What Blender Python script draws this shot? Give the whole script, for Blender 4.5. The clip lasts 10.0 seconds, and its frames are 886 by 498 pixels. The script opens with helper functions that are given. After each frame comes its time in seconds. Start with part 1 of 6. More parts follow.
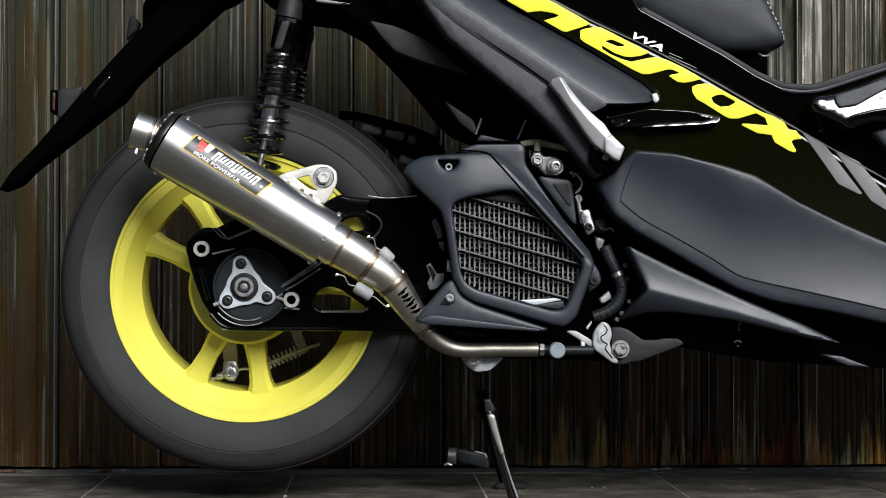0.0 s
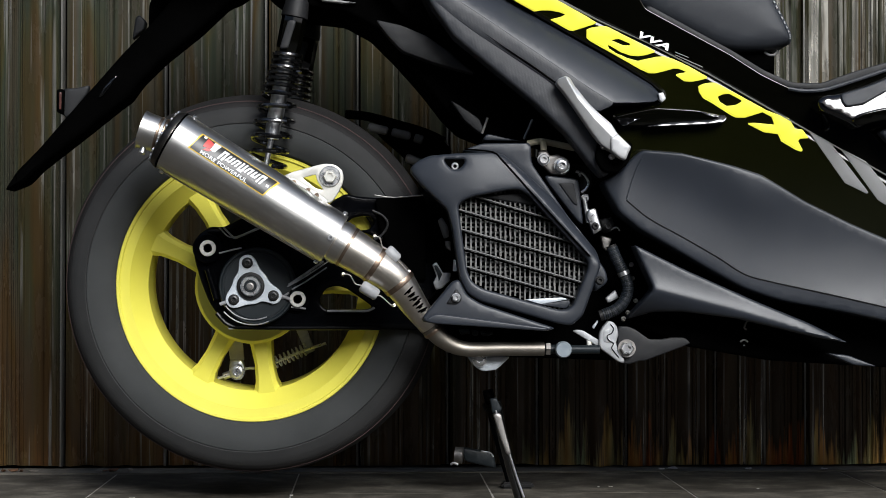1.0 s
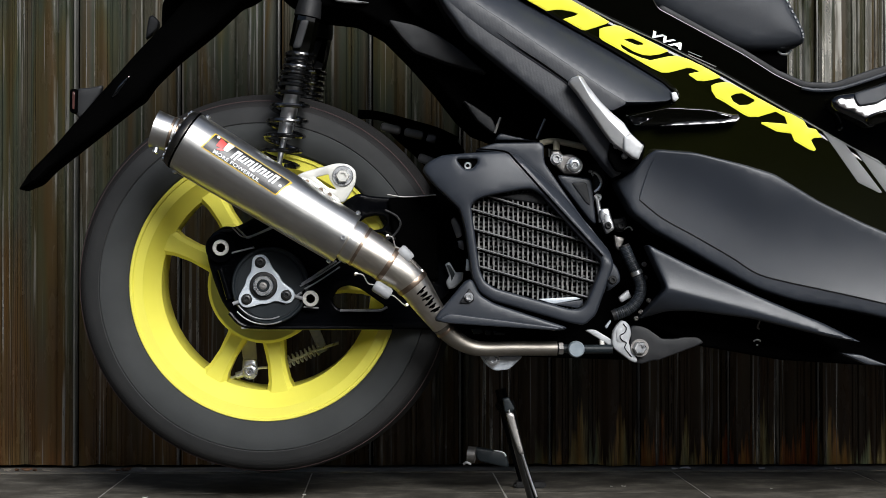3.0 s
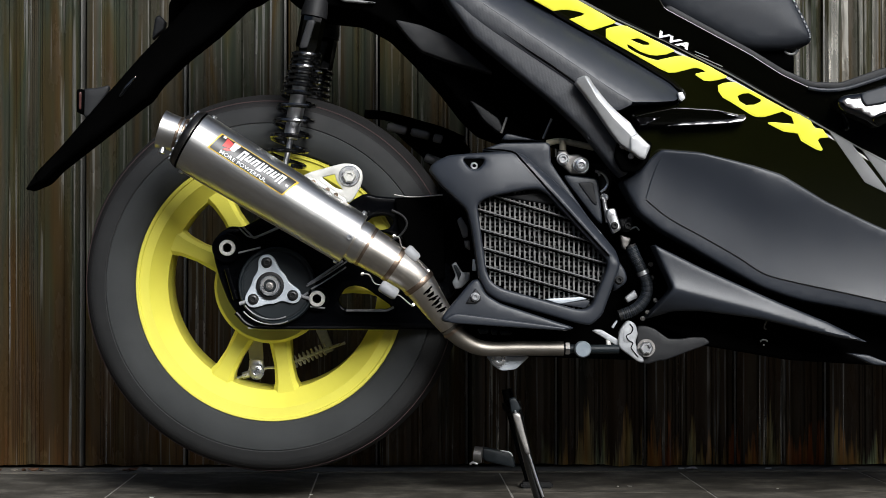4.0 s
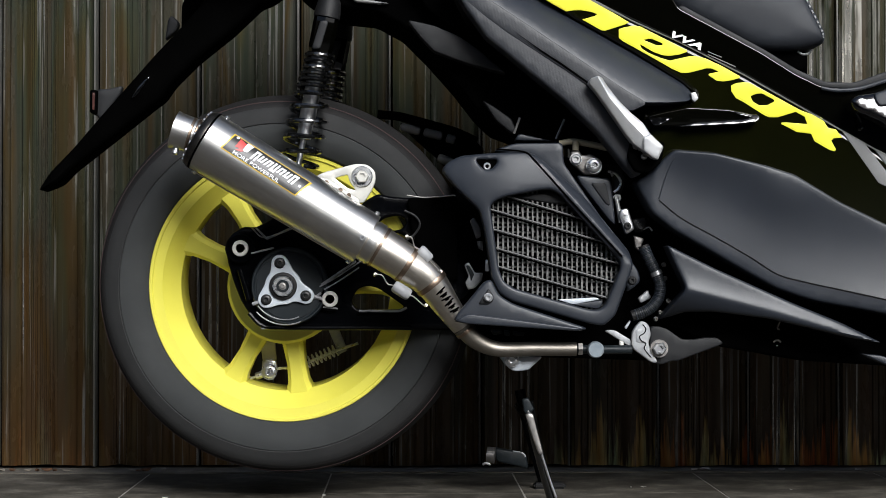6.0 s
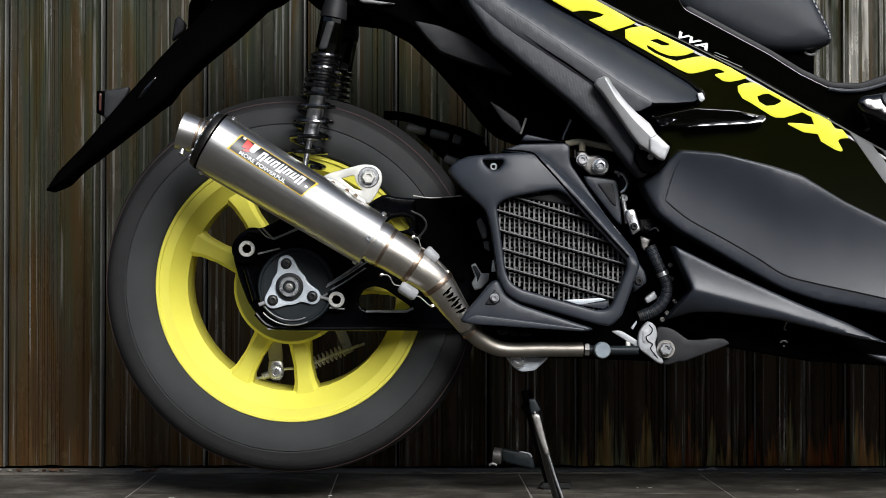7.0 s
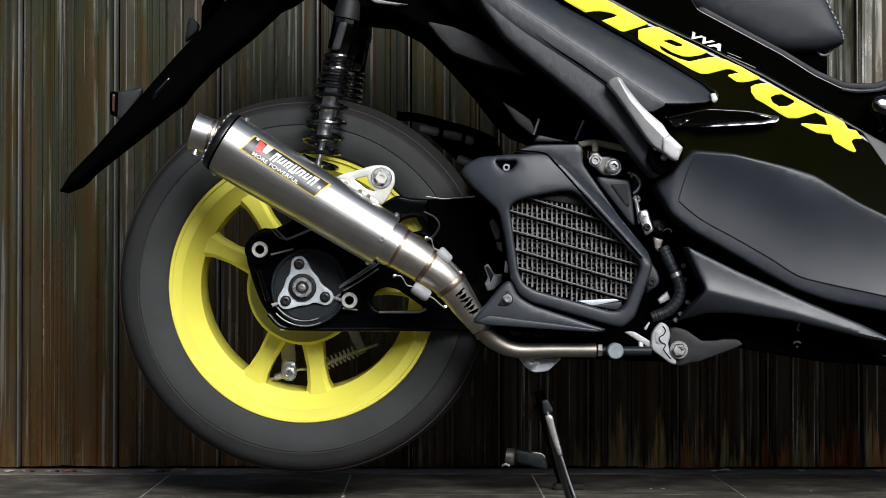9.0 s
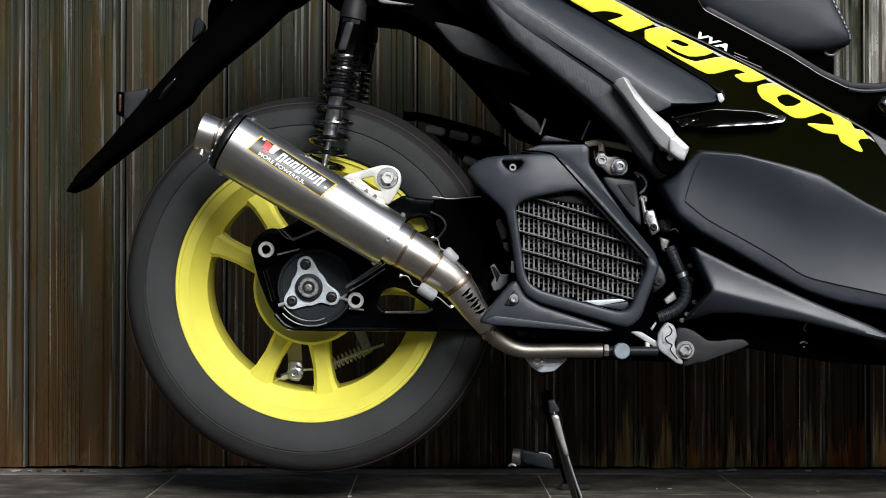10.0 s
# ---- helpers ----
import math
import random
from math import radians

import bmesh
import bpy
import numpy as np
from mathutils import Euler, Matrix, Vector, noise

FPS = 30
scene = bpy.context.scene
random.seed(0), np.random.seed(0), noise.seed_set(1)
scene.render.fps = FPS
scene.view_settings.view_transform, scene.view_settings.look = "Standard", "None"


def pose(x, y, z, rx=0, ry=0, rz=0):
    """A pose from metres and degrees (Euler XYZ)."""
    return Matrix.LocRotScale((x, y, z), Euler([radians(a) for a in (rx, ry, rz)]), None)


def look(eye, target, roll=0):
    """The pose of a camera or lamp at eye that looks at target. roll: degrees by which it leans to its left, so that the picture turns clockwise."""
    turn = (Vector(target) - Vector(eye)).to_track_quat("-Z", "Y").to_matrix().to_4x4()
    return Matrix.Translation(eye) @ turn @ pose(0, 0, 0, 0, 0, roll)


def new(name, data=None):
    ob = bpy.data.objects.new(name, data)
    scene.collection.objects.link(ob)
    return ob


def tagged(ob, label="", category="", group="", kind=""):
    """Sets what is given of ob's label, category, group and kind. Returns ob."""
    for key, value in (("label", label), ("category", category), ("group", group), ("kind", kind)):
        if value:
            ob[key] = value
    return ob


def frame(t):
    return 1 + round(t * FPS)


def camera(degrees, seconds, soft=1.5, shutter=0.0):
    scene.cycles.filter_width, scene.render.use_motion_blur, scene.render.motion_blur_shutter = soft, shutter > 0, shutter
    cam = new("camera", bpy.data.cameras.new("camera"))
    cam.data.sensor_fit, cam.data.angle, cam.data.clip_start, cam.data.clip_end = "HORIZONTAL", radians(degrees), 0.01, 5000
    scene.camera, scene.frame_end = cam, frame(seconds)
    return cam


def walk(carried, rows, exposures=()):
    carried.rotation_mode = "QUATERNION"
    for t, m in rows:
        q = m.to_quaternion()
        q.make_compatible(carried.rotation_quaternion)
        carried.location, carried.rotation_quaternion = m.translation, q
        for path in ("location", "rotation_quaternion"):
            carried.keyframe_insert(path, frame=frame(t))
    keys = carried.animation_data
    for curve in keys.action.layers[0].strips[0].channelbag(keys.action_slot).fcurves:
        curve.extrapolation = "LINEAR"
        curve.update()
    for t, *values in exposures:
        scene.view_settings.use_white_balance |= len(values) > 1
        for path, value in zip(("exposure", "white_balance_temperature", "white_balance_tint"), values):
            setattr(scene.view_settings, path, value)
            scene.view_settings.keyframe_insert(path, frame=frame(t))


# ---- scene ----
# Camera: it stands on one spot and pans slowly.
from mathutils import geometry

cam = camera(26.0, 10.0, 0.5)
EYE = (0.180, -2.822, 0.3213)
PAN = [
    (0.0, -2.2420, 0.956), (0.5, -2.1500, 0.947), (1.0, -2.0560, 0.934), (1.5, -1.9610, 0.925),
    (2.0, -1.8640, 0.922), (2.5, -1.7710, 0.921), (4.0, -1.4820, 0.922), (4.5, -1.3900, 0.922),
    (5.0, -1.2920, 0.923), (5.5, -1.1950, 0.928), (7.0, -0.9040, 0.950), (7.5, -0.8100, 0.956),
    (8.0, -0.7120, 0.965), (8.5, -0.6160, 0.970), (9.0, -0.5200, 0.972), (9.5, -0.4260, 0.974),
    (10.0, -0.3300, 0.974),
]
walk(cam, [(t, pose(*EYE, 90 + pitch, 0, yaw)) for t, yaw, pitch in PAN])

# ---- light: a bright overcast sky in front of the wall ----
SUN_HEIGHT, SUN_TURN = 31.0, 158.0
world = bpy.data.worlds.new("sky")
scene.world = world
world.use_nodes = True
wn = world.node_tree.nodes
sky = wn.new("ShaderNodeTexSky")
sky.sky_type = "NISHITA"
sky.sun_disc = False
sky.sun_elevation = radians(SUN_HEIGHT)
sky.sun_rotation = radians(SUN_TURN)
sky.air_density, sky.dust_density, sky.ozone_density = 1.0, 2.0, 1.0
wn["Background"].inputs["Strength"].default_value = 0.085
world.node_tree.links.new(sky.outputs["Color"], wn["Background"].inputs["Color"])
sun = new("sun", bpy.data.lights.new("sun", "SUN"))
sun.data.energy = 3.3
sun.data.angle = radians(30)
sun.data.color = (0.95, 0.975, 1.0)
az = radians(SUN_TURN)
sun_from = Vector((math.sin(az) * math.cos(radians(SUN_HEIGHT)), math.cos(az) * math.cos(radians(SUN_HEIGHT)), math.sin(radians(SUN_HEIGHT))))
sun.matrix_world = look(sun_from * 10, (0, 0, 0))
scene.view_settings.exposure = 0.40


# ---- materials ----
def shader(name, color, rough=0.5, metal=0.0, coat=0.0, spec=0.5):
    m = bpy.data.materials.new(name)
    m.use_nodes = True
    b = m.node_tree.nodes["Principled BSDF"]
    b.inputs["Base Color"].default_value = (*color, 1)
    b.inputs["Roughness"].default_value = rough
    b.inputs["Metallic"].default_value = metal
    b.inputs["Coat Weight"].default_value = coat
    b.inputs["Coat Roughness"].default_value = 0.04
    b.inputs["Specular IOR Level"].default_value = spec
    return m, m.node_tree.nodes, m.node_tree.links, b


def coords(n, l, scale=(1, 1, 1), turn=(0, 0, 0)):
    tc, spin, mp = n.new("ShaderNodeTexCoord"), n.new("ShaderNodeMapping"), n.new("ShaderNodeMapping")
    spin.inputs["Rotation"].default_value = [radians(a) for a in turn]
    mp.inputs["Scale"].default_value = scale
    l.new(tc.outputs["Object"], spin.inputs["Vector"])
    l.new(spin.outputs["Vector"], mp.inputs["Vector"])
    return mp.outputs["Vector"]


def noise_tex(n, l, vec, scale, detail=4.0, rough=0.55):
    t = n.new("ShaderNodeTexNoise")
    t.inputs["Scale"].default_value, t.inputs["Detail"].default_value, t.inputs["Roughness"].default_value = scale, detail, rough
    l.new(vec, t.inputs["Vector"])
    return t.outputs["Fac"]


def ramp(n, l, fac, stops):
    r = n.new("ShaderNodeValToRGB")
    while len(r.color_ramp.elements) < len(stops):
        r.color_ramp.elements.new(0.5)
    for e, (p, c) in zip(r.color_ramp.elements, stops):
        e.position, e.color = p, (*c, 1)
    l.new(fac, r.inputs["Fac"])
    return r.outputs["Color"]


def remap(n, l, fac, a, b):
    r = n.new("ShaderNodeMapRange")
    r.inputs["To Min"].default_value, r.inputs["To Max"].default_value = a, b
    r.inputs["From Min"].default_value, r.inputs["From Max"].default_value = 0.25, 0.75
    l.new(fac, r.inputs["Value"])
    return r.outputs["Result"]


def relief(n, l, b, fac, dist, strength=1.0):
    u = n.new("ShaderNodeBump")
    u.inputs["Distance"].default_value, u.inputs["Strength"].default_value = dist, strength
    l.new(fac, u.inputs["Height"])
    l.new(u.outputs["Normal"], b.inputs["Normal"])
    return u


def worn(name, dark, light, rough=(0.4, 0.6), metal=0.0, coat=0.0, grain=900, blot=14, bump=0.0002, stretch=(1, 1, 1), turn=(0, 0, 0), spec=0.5):
    """A surface with broad blotches in its colour and fine grain in gloss and relief."""
    m, n, l, b = shader(name, dark, rough[0], metal, coat, spec)
    v = coords(n, l, stretch, turn)
    big, fine = noise_tex(n, l, v, blot, 5), noise_tex(n, l, v, grain, 3)
    l.new(ramp(n, l, big, [(0.3, dark), (0.7, light)]), b.inputs["Base Color"])
    l.new(remap(n, l, noise_tex(n, l, v, blot * 2.3, 6), *rough), b.inputs["Roughness"])
    if bump:
        relief(n, l, b, fine, bump)
    return m


charcoal = worn("charcoal moulded plastic", (0.0150, 0.0182, 0.0245), (0.0202, 0.0240, 0.0318), (0.36, 0.46), grain=1500, blot=9, bump=0.00012, spec=0.45)
charcoal_dark = worn("dark moulded plastic", (0.010, 0.0105, 0.0115), (0.016, 0.0165, 0.0180), (0.45, 0.6), grain=1200, blot=20, bump=0.00015, spec=0.3)
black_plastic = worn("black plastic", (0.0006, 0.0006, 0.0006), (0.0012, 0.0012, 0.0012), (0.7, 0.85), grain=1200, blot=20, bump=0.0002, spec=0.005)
gloss_black = worn("black gloss paint", (0.0008, 0.0008, 0.0005), (0.0015, 0.0015, 0.0009), (0.04, 0.09), coat=0.12, grain=300, blot=6, bump=0.0, spec=0.32)
# even olive tint painted in for the glow around the yellow decals
cover_black = worn("black gloss paint with an olive decal glow", (0.0030, 0.0033, 0.0007), (0.0050, 0.0054, 0.0011), (0.04, 0.09), coat=0.12, grain=300, blot=6, bump=0.0, spec=0.32)
clip_grey = worn("grey moulded clip", (0.105, 0.106, 0.108), (0.150, 0.151, 0.153), (0.4, 0.55), grain=900, blot=30, bump=0.0001, spec=0.4)
gloss_panel = worn("black gloss moulding", (0.0008, 0.0008, 0.0008), (0.0015, 0.0015, 0.0018), (0.10, 0.20), coat=0.4, grain=300, blot=6, bump=0.0, spec=0.7)
# light grey that puts the casting's edge highlights into the colour
rib_glint = worn("grey rib with painted edge highlight", (0.12, 0.12, 0.125), (0.34, 0.34, 0.35), (0.25, 0.4), grain=300, blot=60, bump=0.0, spec=0.6)
engine_black = worn("black painted casting", (0.0006, 0.0007, 0.0010), (0.0016, 0.0018, 0.0024), (0.10, 0.22), grain=300, blot=30, bump=0.0002, spec=0.10)
cap_grey = worn("dark grey machined cover", (0.0075, 0.0105, 0.0125), (0.0125, 0.0168, 0.0195), (0.35, 0.5), grain=700, blot=30, spec=0.25)
yellow_paint = worn("yellow wheel paint", (0.72, 0.66, 0.085), (0.80, 0.735, 0.11), (0.35, 0.5), grain=600, blot=8, bump=0.0001)
yellow_vinyl = worn("yellow vinyl", (0.92, 0.86, 0.06), (0.95, 0.90, 0.08), (0.3, 0.4), grain=600, blot=9, bump=0.0)
silver_vinyl = worn("silver grey vinyl", (0.19, 0.19, 0.19), (0.24, 0.24, 0.24), (0.3, 0.45), grain=600, blot=9, bump=0.0)
stripe_grey = worn("grey pinstripe vinyl", (0.12, 0.12, 0.115), (0.17, 0.17, 0.165), (0.4, 0.5), bump=0.0)
white_vinyl = worn("white vinyl", (0.80, 0.80, 0.80), (0.88, 0.88, 0.88), (0.4, 0.5), bump=0.0)
red_vinyl = worn("red vinyl", (0.55, 0.04, 0.04), (0.65, 0.06, 0.05), (0.4, 0.5), bump=0.0)
black_vinyl = worn("black vinyl", (0.012, 0.012, 0.012), (0.018, 0.018, 0.018), (0.3, 0.4), bump=0.0)
gold_vinyl = worn("golden yellow vinyl", (0.75, 0.50, 0.04), (0.80, 0.56, 0.06), (0.3, 0.4), bump=0.0)
rubber = worn("tyre rubber", (0.030, 0.032, 0.032), (0.043, 0.045, 0.045), (0.75, 0.9), grain=700, blot=10, bump=0.0003, spec=0.25)
shoulder_rubber = worn("tyre shoulder rubber", (0.019, 0.0195, 0.0195), (0.029, 0.0290, 0.0290), (0.7, 0.85), grain=500, blot=12, bump=0.0004, spec=0.25)
thread_red = worn("faded red tread line", (0.028, 0.014, 0.014), (0.042, 0.022, 0.021), (0.7, 0.8), bump=0.0)
tread_rubber = worn("tyre tread rubber", (0.0085, 0.0080, 0.0080), (0.0150, 0.0140, 0.0140), (0.7, 0.85), grain=400, blot=14, bump=0.0006, spec=0.25)
soft_rubber = worn("black rubber", (0.006, 0.006, 0.006), (0.012, 0.012, 0.0125), (0.45, 0.6), grain=900, blot=30, spec=0.3)
fin_alu = worn("dull grey aluminium fin", (0.115, 0.115, 0.112), (0.190, 0.190, 0.185), (0.4, 0.55), 0.3, grain=600, blot=60, bump=0.0)
peg_alu = worn("grey cast aluminium", (0.42, 0.425, 0.43), (0.56, 0.565, 0.57), (0.35, 0.5), 0.4, grain=900, blot=30, bump=0.0001)
slat_grey = worn("grey moulded slat", (0.055, 0.055, 0.056), (0.080, 0.080, 0.081), (0.4, 0.5), grain=600, blot=40, bump=0.0)
# fin aluminium darkened: the shade between the fins is in the colour
web_shaded = worn("aluminium web with painted shade", (0.032, 0.032, 0.031), (0.062, 0.062, 0.060), (0.5, 0.6), 0.3, grain=600, blot=60, bump=0.0)
cast_alu = worn("cast aluminium", (0.46, 0.50, 0.545), (0.62, 0.66, 0.70), (0.30, 0.45), 0.3, grain=900, blot=40, bump=0.0003)
plate_alu = worn("smooth silver plate", (0.52, 0.575, 0.63), (0.68, 0.73, 0.77), (0.28, 0.40), 0.2, grain=900, blot=40, bump=0.00005)
alloy_mid = worn("grey weathered alloy", (0.26, 0.27, 0.28), (0.42, 0.43, 0.44), (0.4, 0.55), 0.4, grain=500, blot=80, bump=0.0004)
pale_alu = worn("pale coated aluminium", (0.50, 0.49, 0.45), (0.66, 0.65, 0.60), (0.35, 0.5), 0.35, grain=900, blot=30, bump=0.0001)
zinc = worn("zinc plated steel", (0.55, 0.56, 0.58), (0.72, 0.72, 0.72), (0.22, 0.4), 0.95, grain=800, blot=60, bump=0.0001)
chrome = worn("polished chrome", (0.68, 0.68, 0.70), (0.80, 0.80, 0.81), (0.26, 0.36), 1.0, grain=300, blot=60, bump=0.0)
dull_steel = worn("dull steel", (0.22, 0.21, 0.20), (0.36, 0.34, 0.32), (0.35, 0.55), 0.9, grain=700, blot=40)
end_steel = worn("dark burnt steel", (0.030, 0.028, 0.026), (0.090, 0.085, 0.080), (0.30, 0.45), 0.9, grain=500, blot=60)
coil_paint = worn("black coil paint", (0.0015, 0.0015, 0.0015), (0.003, 0.003, 0.003), (0.14, 0.22), coat=0.6, grain=400, blot=40, bump=0.0, spec=0.8)
silicone = worn("grey white silicone sleeve", (0.22, 0.225, 0.23), (0.34, 0.345, 0.35), (0.45, 0.6), grain=500, blot=60)
cream_hose = worn("aged cream rubber hose", (0.26, 0.23, 0.16), (0.36, 0.32, 0.23), (0.5, 0.7), grain=500, blot=40)
seat_vinyl = worn("dark grey seat vinyl", (0.0175, 0.0200, 0.0250), (0.0230, 0.0260, 0.0320), (0.42, 0.55), grain=1400, blot=12, bump=0.0003, spec=0.4)
thread = worn("pale thread", (0.42, 0.42, 0.42), (0.55, 0.55, 0.55), (0.7, 0.8), bump=0.0)
grey_blue = worn("blue grey coated steel", (0.20, 0.24, 0.27), (0.28, 0.32, 0.35), (0.35, 0.5), 0.3, grain=600, blot=60)
amber = worn("dark red reflector", (0.045, 0.020, 0.018), (0.08, 0.035, 0.030), (0.15, 0.25), grain=400, blot=60, bump=0.0)
cement = worn("rough cement", (0.075, 0.067, 0.054), (0.190, 0.172, 0.142), (0.75, 0.9), grain=160, blot=22, bump=0.002)
leaf_brown = worn("dead brown leaf", (0.045, 0.020, 0.009), (0.16, 0.075, 0.035), (0.6, 0.8), grain=200, blot=90, bump=0.0005)
litter_pale = worn("dirty pale flake", (0.16, 0.135, 0.105), (0.42, 0.38, 0.32), (0.5, 0.7), grain=300, blot=70, bump=0.0004)
chip_white = worn("flaked white paint", (0.50, 0.48, 0.45), (0.68, 0.66, 0.62), (0.6, 0.8), grain=200, blot=60, bump=0.0005)


def brushed(name, dark, light, rough, axis_turn):
    """Stainless steel with fine brushing along one direction in the x-z plane."""
    m, n, l, b = shader(name, dark, rough[0], 1.0)
    v = coords(n, l, (1.5, 40, 70), (0, axis_turn, 0))
    w = coords(n, l)
    fine, soft_ = noise_tex(n, l, v, 6, 6, 0.7), noise_tex(n, l, w, 28, 5)
    mix = n.new("ShaderNodeMixRGB")
    mix.blend_type = "MULTIPLY"
    mix.inputs["Fac"].default_value = 0.6
    l.new(ramp(n, l, soft_, [(0.3, dark), (0.7, light)]), mix.inputs["Color1"])
    l.new(ramp(n, l, fine, [(0.2, (0.84, 0.83, 0.81)), (0.8, (1, 1, 1))]), mix.inputs["Color2"])
    l.new(mix.outputs["Color"], b.inputs["Base Color"])
    l.new(remap(n, l, fine, *rough), b.inputs["Roughness"])
    relief(n, l, b, fine, 0.00003)
    return m


steel = brushed("brushed stainless steel", (0.49, 0.485, 0.475), (0.59, 0.58, 0.565), (0.30, 0.42), -31)
tail_steel = brushed("dull stainless steel", (0.24, 0.22, 0.19), (0.32, 0.295, 0.26), (0.40, 0.52), 0)
pipe_steel = brushed("heat tinted stainless steel", (0.52, 0.48, 0.43), (0.68, 0.64, 0.58), (0.30, 0.44), -40)
weld_steel = worn("brown heat tinted weld", (0.20, 0.145, 0.105), (0.36, 0.275, 0.210), (0.3, 0.45), 1.0, grain=400, blot=40, bump=0.0001)


def ribbed():
    """Charcoal plastic with fine parallel ribs moulded in."""
    m, n, l, b = shader("ribbed charcoal plastic", (0.038, 0.038, 0.040), 0.45)
    v = coords(n, l, (1, 1, 1), (0, -36, 0))
    wv = n.new("ShaderNodeTexWave")
    wv.wave_type, wv.bands_direction = "BANDS", "Z"
    wv.inputs["Scale"].default_value = 265
    wv.inputs["Distortion"].default_value = 0.15
    l.new(v, wv.inputs["Vector"])
    big = noise_tex(n, l, coords(n, l), 12, 4)
    l.new(ramp(n, l, big, [(0.3, (0.0175, 0.0195, 0.0245)), (0.7, (0.0225, 0.0250, 0.0305))]), b.inputs["Base Color"])
    relief(n, l, b, wv.outputs["Fac"], 0.0005, 0.13)
    return m


rib_plastic = ribbed()


def sheet_metal():
    """Bronze painted corrugated sheet: streaks of brown, olive and grey, partly painted reflections, run down it, with
    grime and rust at the foot.
    """
    m, n, l, b = shader("bronze corrugated sheet", (0.05, 0.04, 0.03), 0.30, 0.12, spec=0.20)
    v = coords(n, l, (1, 0.15, 0.012))
    hue = noise_tex(n, l, coords(n, l, (1, 0.15, 0.07)), 24, 2, 0.5)
    fine = noise_tex(n, l, v, 85, 3, 0.6)
    c1 = ramp(n, l, hue, [(0.30, (0.047, 0.030, 0.011)), (0.39, (0.040, 0.038, 0.018)), (0.46, (0.030, 0.038, 0.027)), (0.53, (0.045, 0.042, 0.030)), (0.60, (0.047, 0.032, 0.012)), (0.70, (0.052, 0.055, 0.045))])
    c2 = ramp(n, l, fine, [(0.30, (0.50, 0.48, 0.43)), (0.42, (0.90, 0.88, 0.83)), (0.55, (1.05, 1.03, 0.98)), (0.66, (1.35, 1.33, 1.27))])
    mix = n.new("ShaderNodeMixRGB")
    mix.blend_type = "MULTIPLY"
    mix.inputs["Fac"].default_value = 0.8
    l.new(c1, mix.inputs["Color1"])
    l.new(c2, mix.inputs["Color2"])
    grime = noise_tex(n, l, coords(n, l, (1, 1, 0.25)), 34, 6, 0.6)
    g = n.new("ShaderNodeMixRGB")
    g.inputs["Color2"].default_value = (0.024, 0.018, 0.012, 1)
    l.new(remap(n, l, grime, 0.0, 0.55), g.inputs["Fac"])
    l.new(mix.outputs["Color"], g.inputs["Color1"])
    # rust and splashed dirt creep up from the foot in uneven tongues
    sep = n.new("ShaderNodeSeparateXYZ")
    l.new(coords(n, l), sep.inputs["Vector"])
    tongue = noise_tex(n, l, coords(n, l, (1, 0.2, 0.05)), 44, 4, 0.7)
    reach = n.new("ShaderNodeMath")
    reach.operation = "MULTIPLY_ADD"
    l.new(tongue, reach.inputs[0])
    reach.inputs[1].default_value, reach.inputs[2].default_value = 0.55, -0.225
    gap = n.new("ShaderNodeMath")
    gap.operation = "SUBTRACT"
    l.new(reach.outputs["Value"], gap.inputs[0])
    l.new(sep.outputs["Z"], gap.inputs[1])
    soft_edge = n.new("ShaderNodeMapRange")
    soft_edge.inputs["From Min"].default_value, soft_edge.inputs["From Max"].default_value = 0.0, 0.05
    l.new(gap.outputs["Value"], soft_edge.inputs["Value"])
    stain_reach = n.new("ShaderNodeMath")
    stain_reach.operation = "MULTIPLY_ADD"
    l.new(noise_tex(n, l, coords(n, l, (1, 0.2, 0.04)), 15, 4, 0.6), stain_reach.inputs[0])
    stain_reach.inputs[1].default_value, stain_reach.inputs[2].default_value = 0.9, -0.16
    stain_gap = n.new("ShaderNodeMath")
    stain_gap.operation = "SUBTRACT"
    l.new(stain_reach.outputs["Value"], stain_gap.inputs[0])
    l.new(sep.outputs["Z"], stain_gap.inputs[1])
    stain_edge = n.new("ShaderNodeMapRange")
    stain_edge.inputs["From Min"].default_value, stain_edge.inputs["From Max"].default_value = -0.08, 0.22
    stain_edge.inputs["To Max"].default_value = 0.6
    l.new(stain_gap.outputs["Value"], stain_edge.inputs["Value"])
    stain = n.new("ShaderNodeMixRGB")
    stain.inputs["Color2"].default_value = (0.066, 0.031, 0.010, 1)
    l.new(stain_edge.outputs["Result"], stain.inputs["Fac"])
    l.new(g.outputs["Color"], stain.inputs["Color1"])
    rust = n.new("ShaderNodeMixRGB")
    l.new(ramp(n, l, hue, [(0.36, (0.50, 0.130, 0.030)), (0.46, (0.56, 0.25, 0.055)), (0.56, (0.56, 0.38, 0.12)), (0.68, (0.42, 0.48, 0.26))]), rust.inputs["Color2"])
    along = n.new("ShaderNodeMapRange")
    along.inputs["From Min"].default_value, along.inputs["From Max"].default_value = 0.40, 0.56
    along.inputs["To Min"].default_value = 0.05
    l.new(sep.outputs["X"], along.inputs["Value"])
    rusty = n.new("ShaderNodeMath")
    rusty.operation = "MULTIPLY"
    l.new(soft_edge.outputs["Result"], rusty.inputs[0])
    l.new(along.outputs["Result"], rusty.inputs[1])
    l.new(rusty.outputs["Value"], rust.inputs["Fac"])
    l.new(stain.outputs["Color"], rust.inputs["Color1"])
    # pale metallic streaks stand in for bright reflections on the glossy folds
    bare = n.new("ShaderNodeMixRGB")
    bare.inputs["Color2"].default_value = (0.30, 0.29, 0.26, 1)
    lines = noise_tex(n, l, coords(n, l, (1, 0.15, 0.010)), 170, 2, 0.5)
    spots = noise_tex(n, l, coords(n, l, (1, 1, 0.12)), 40, 3, 0.6)
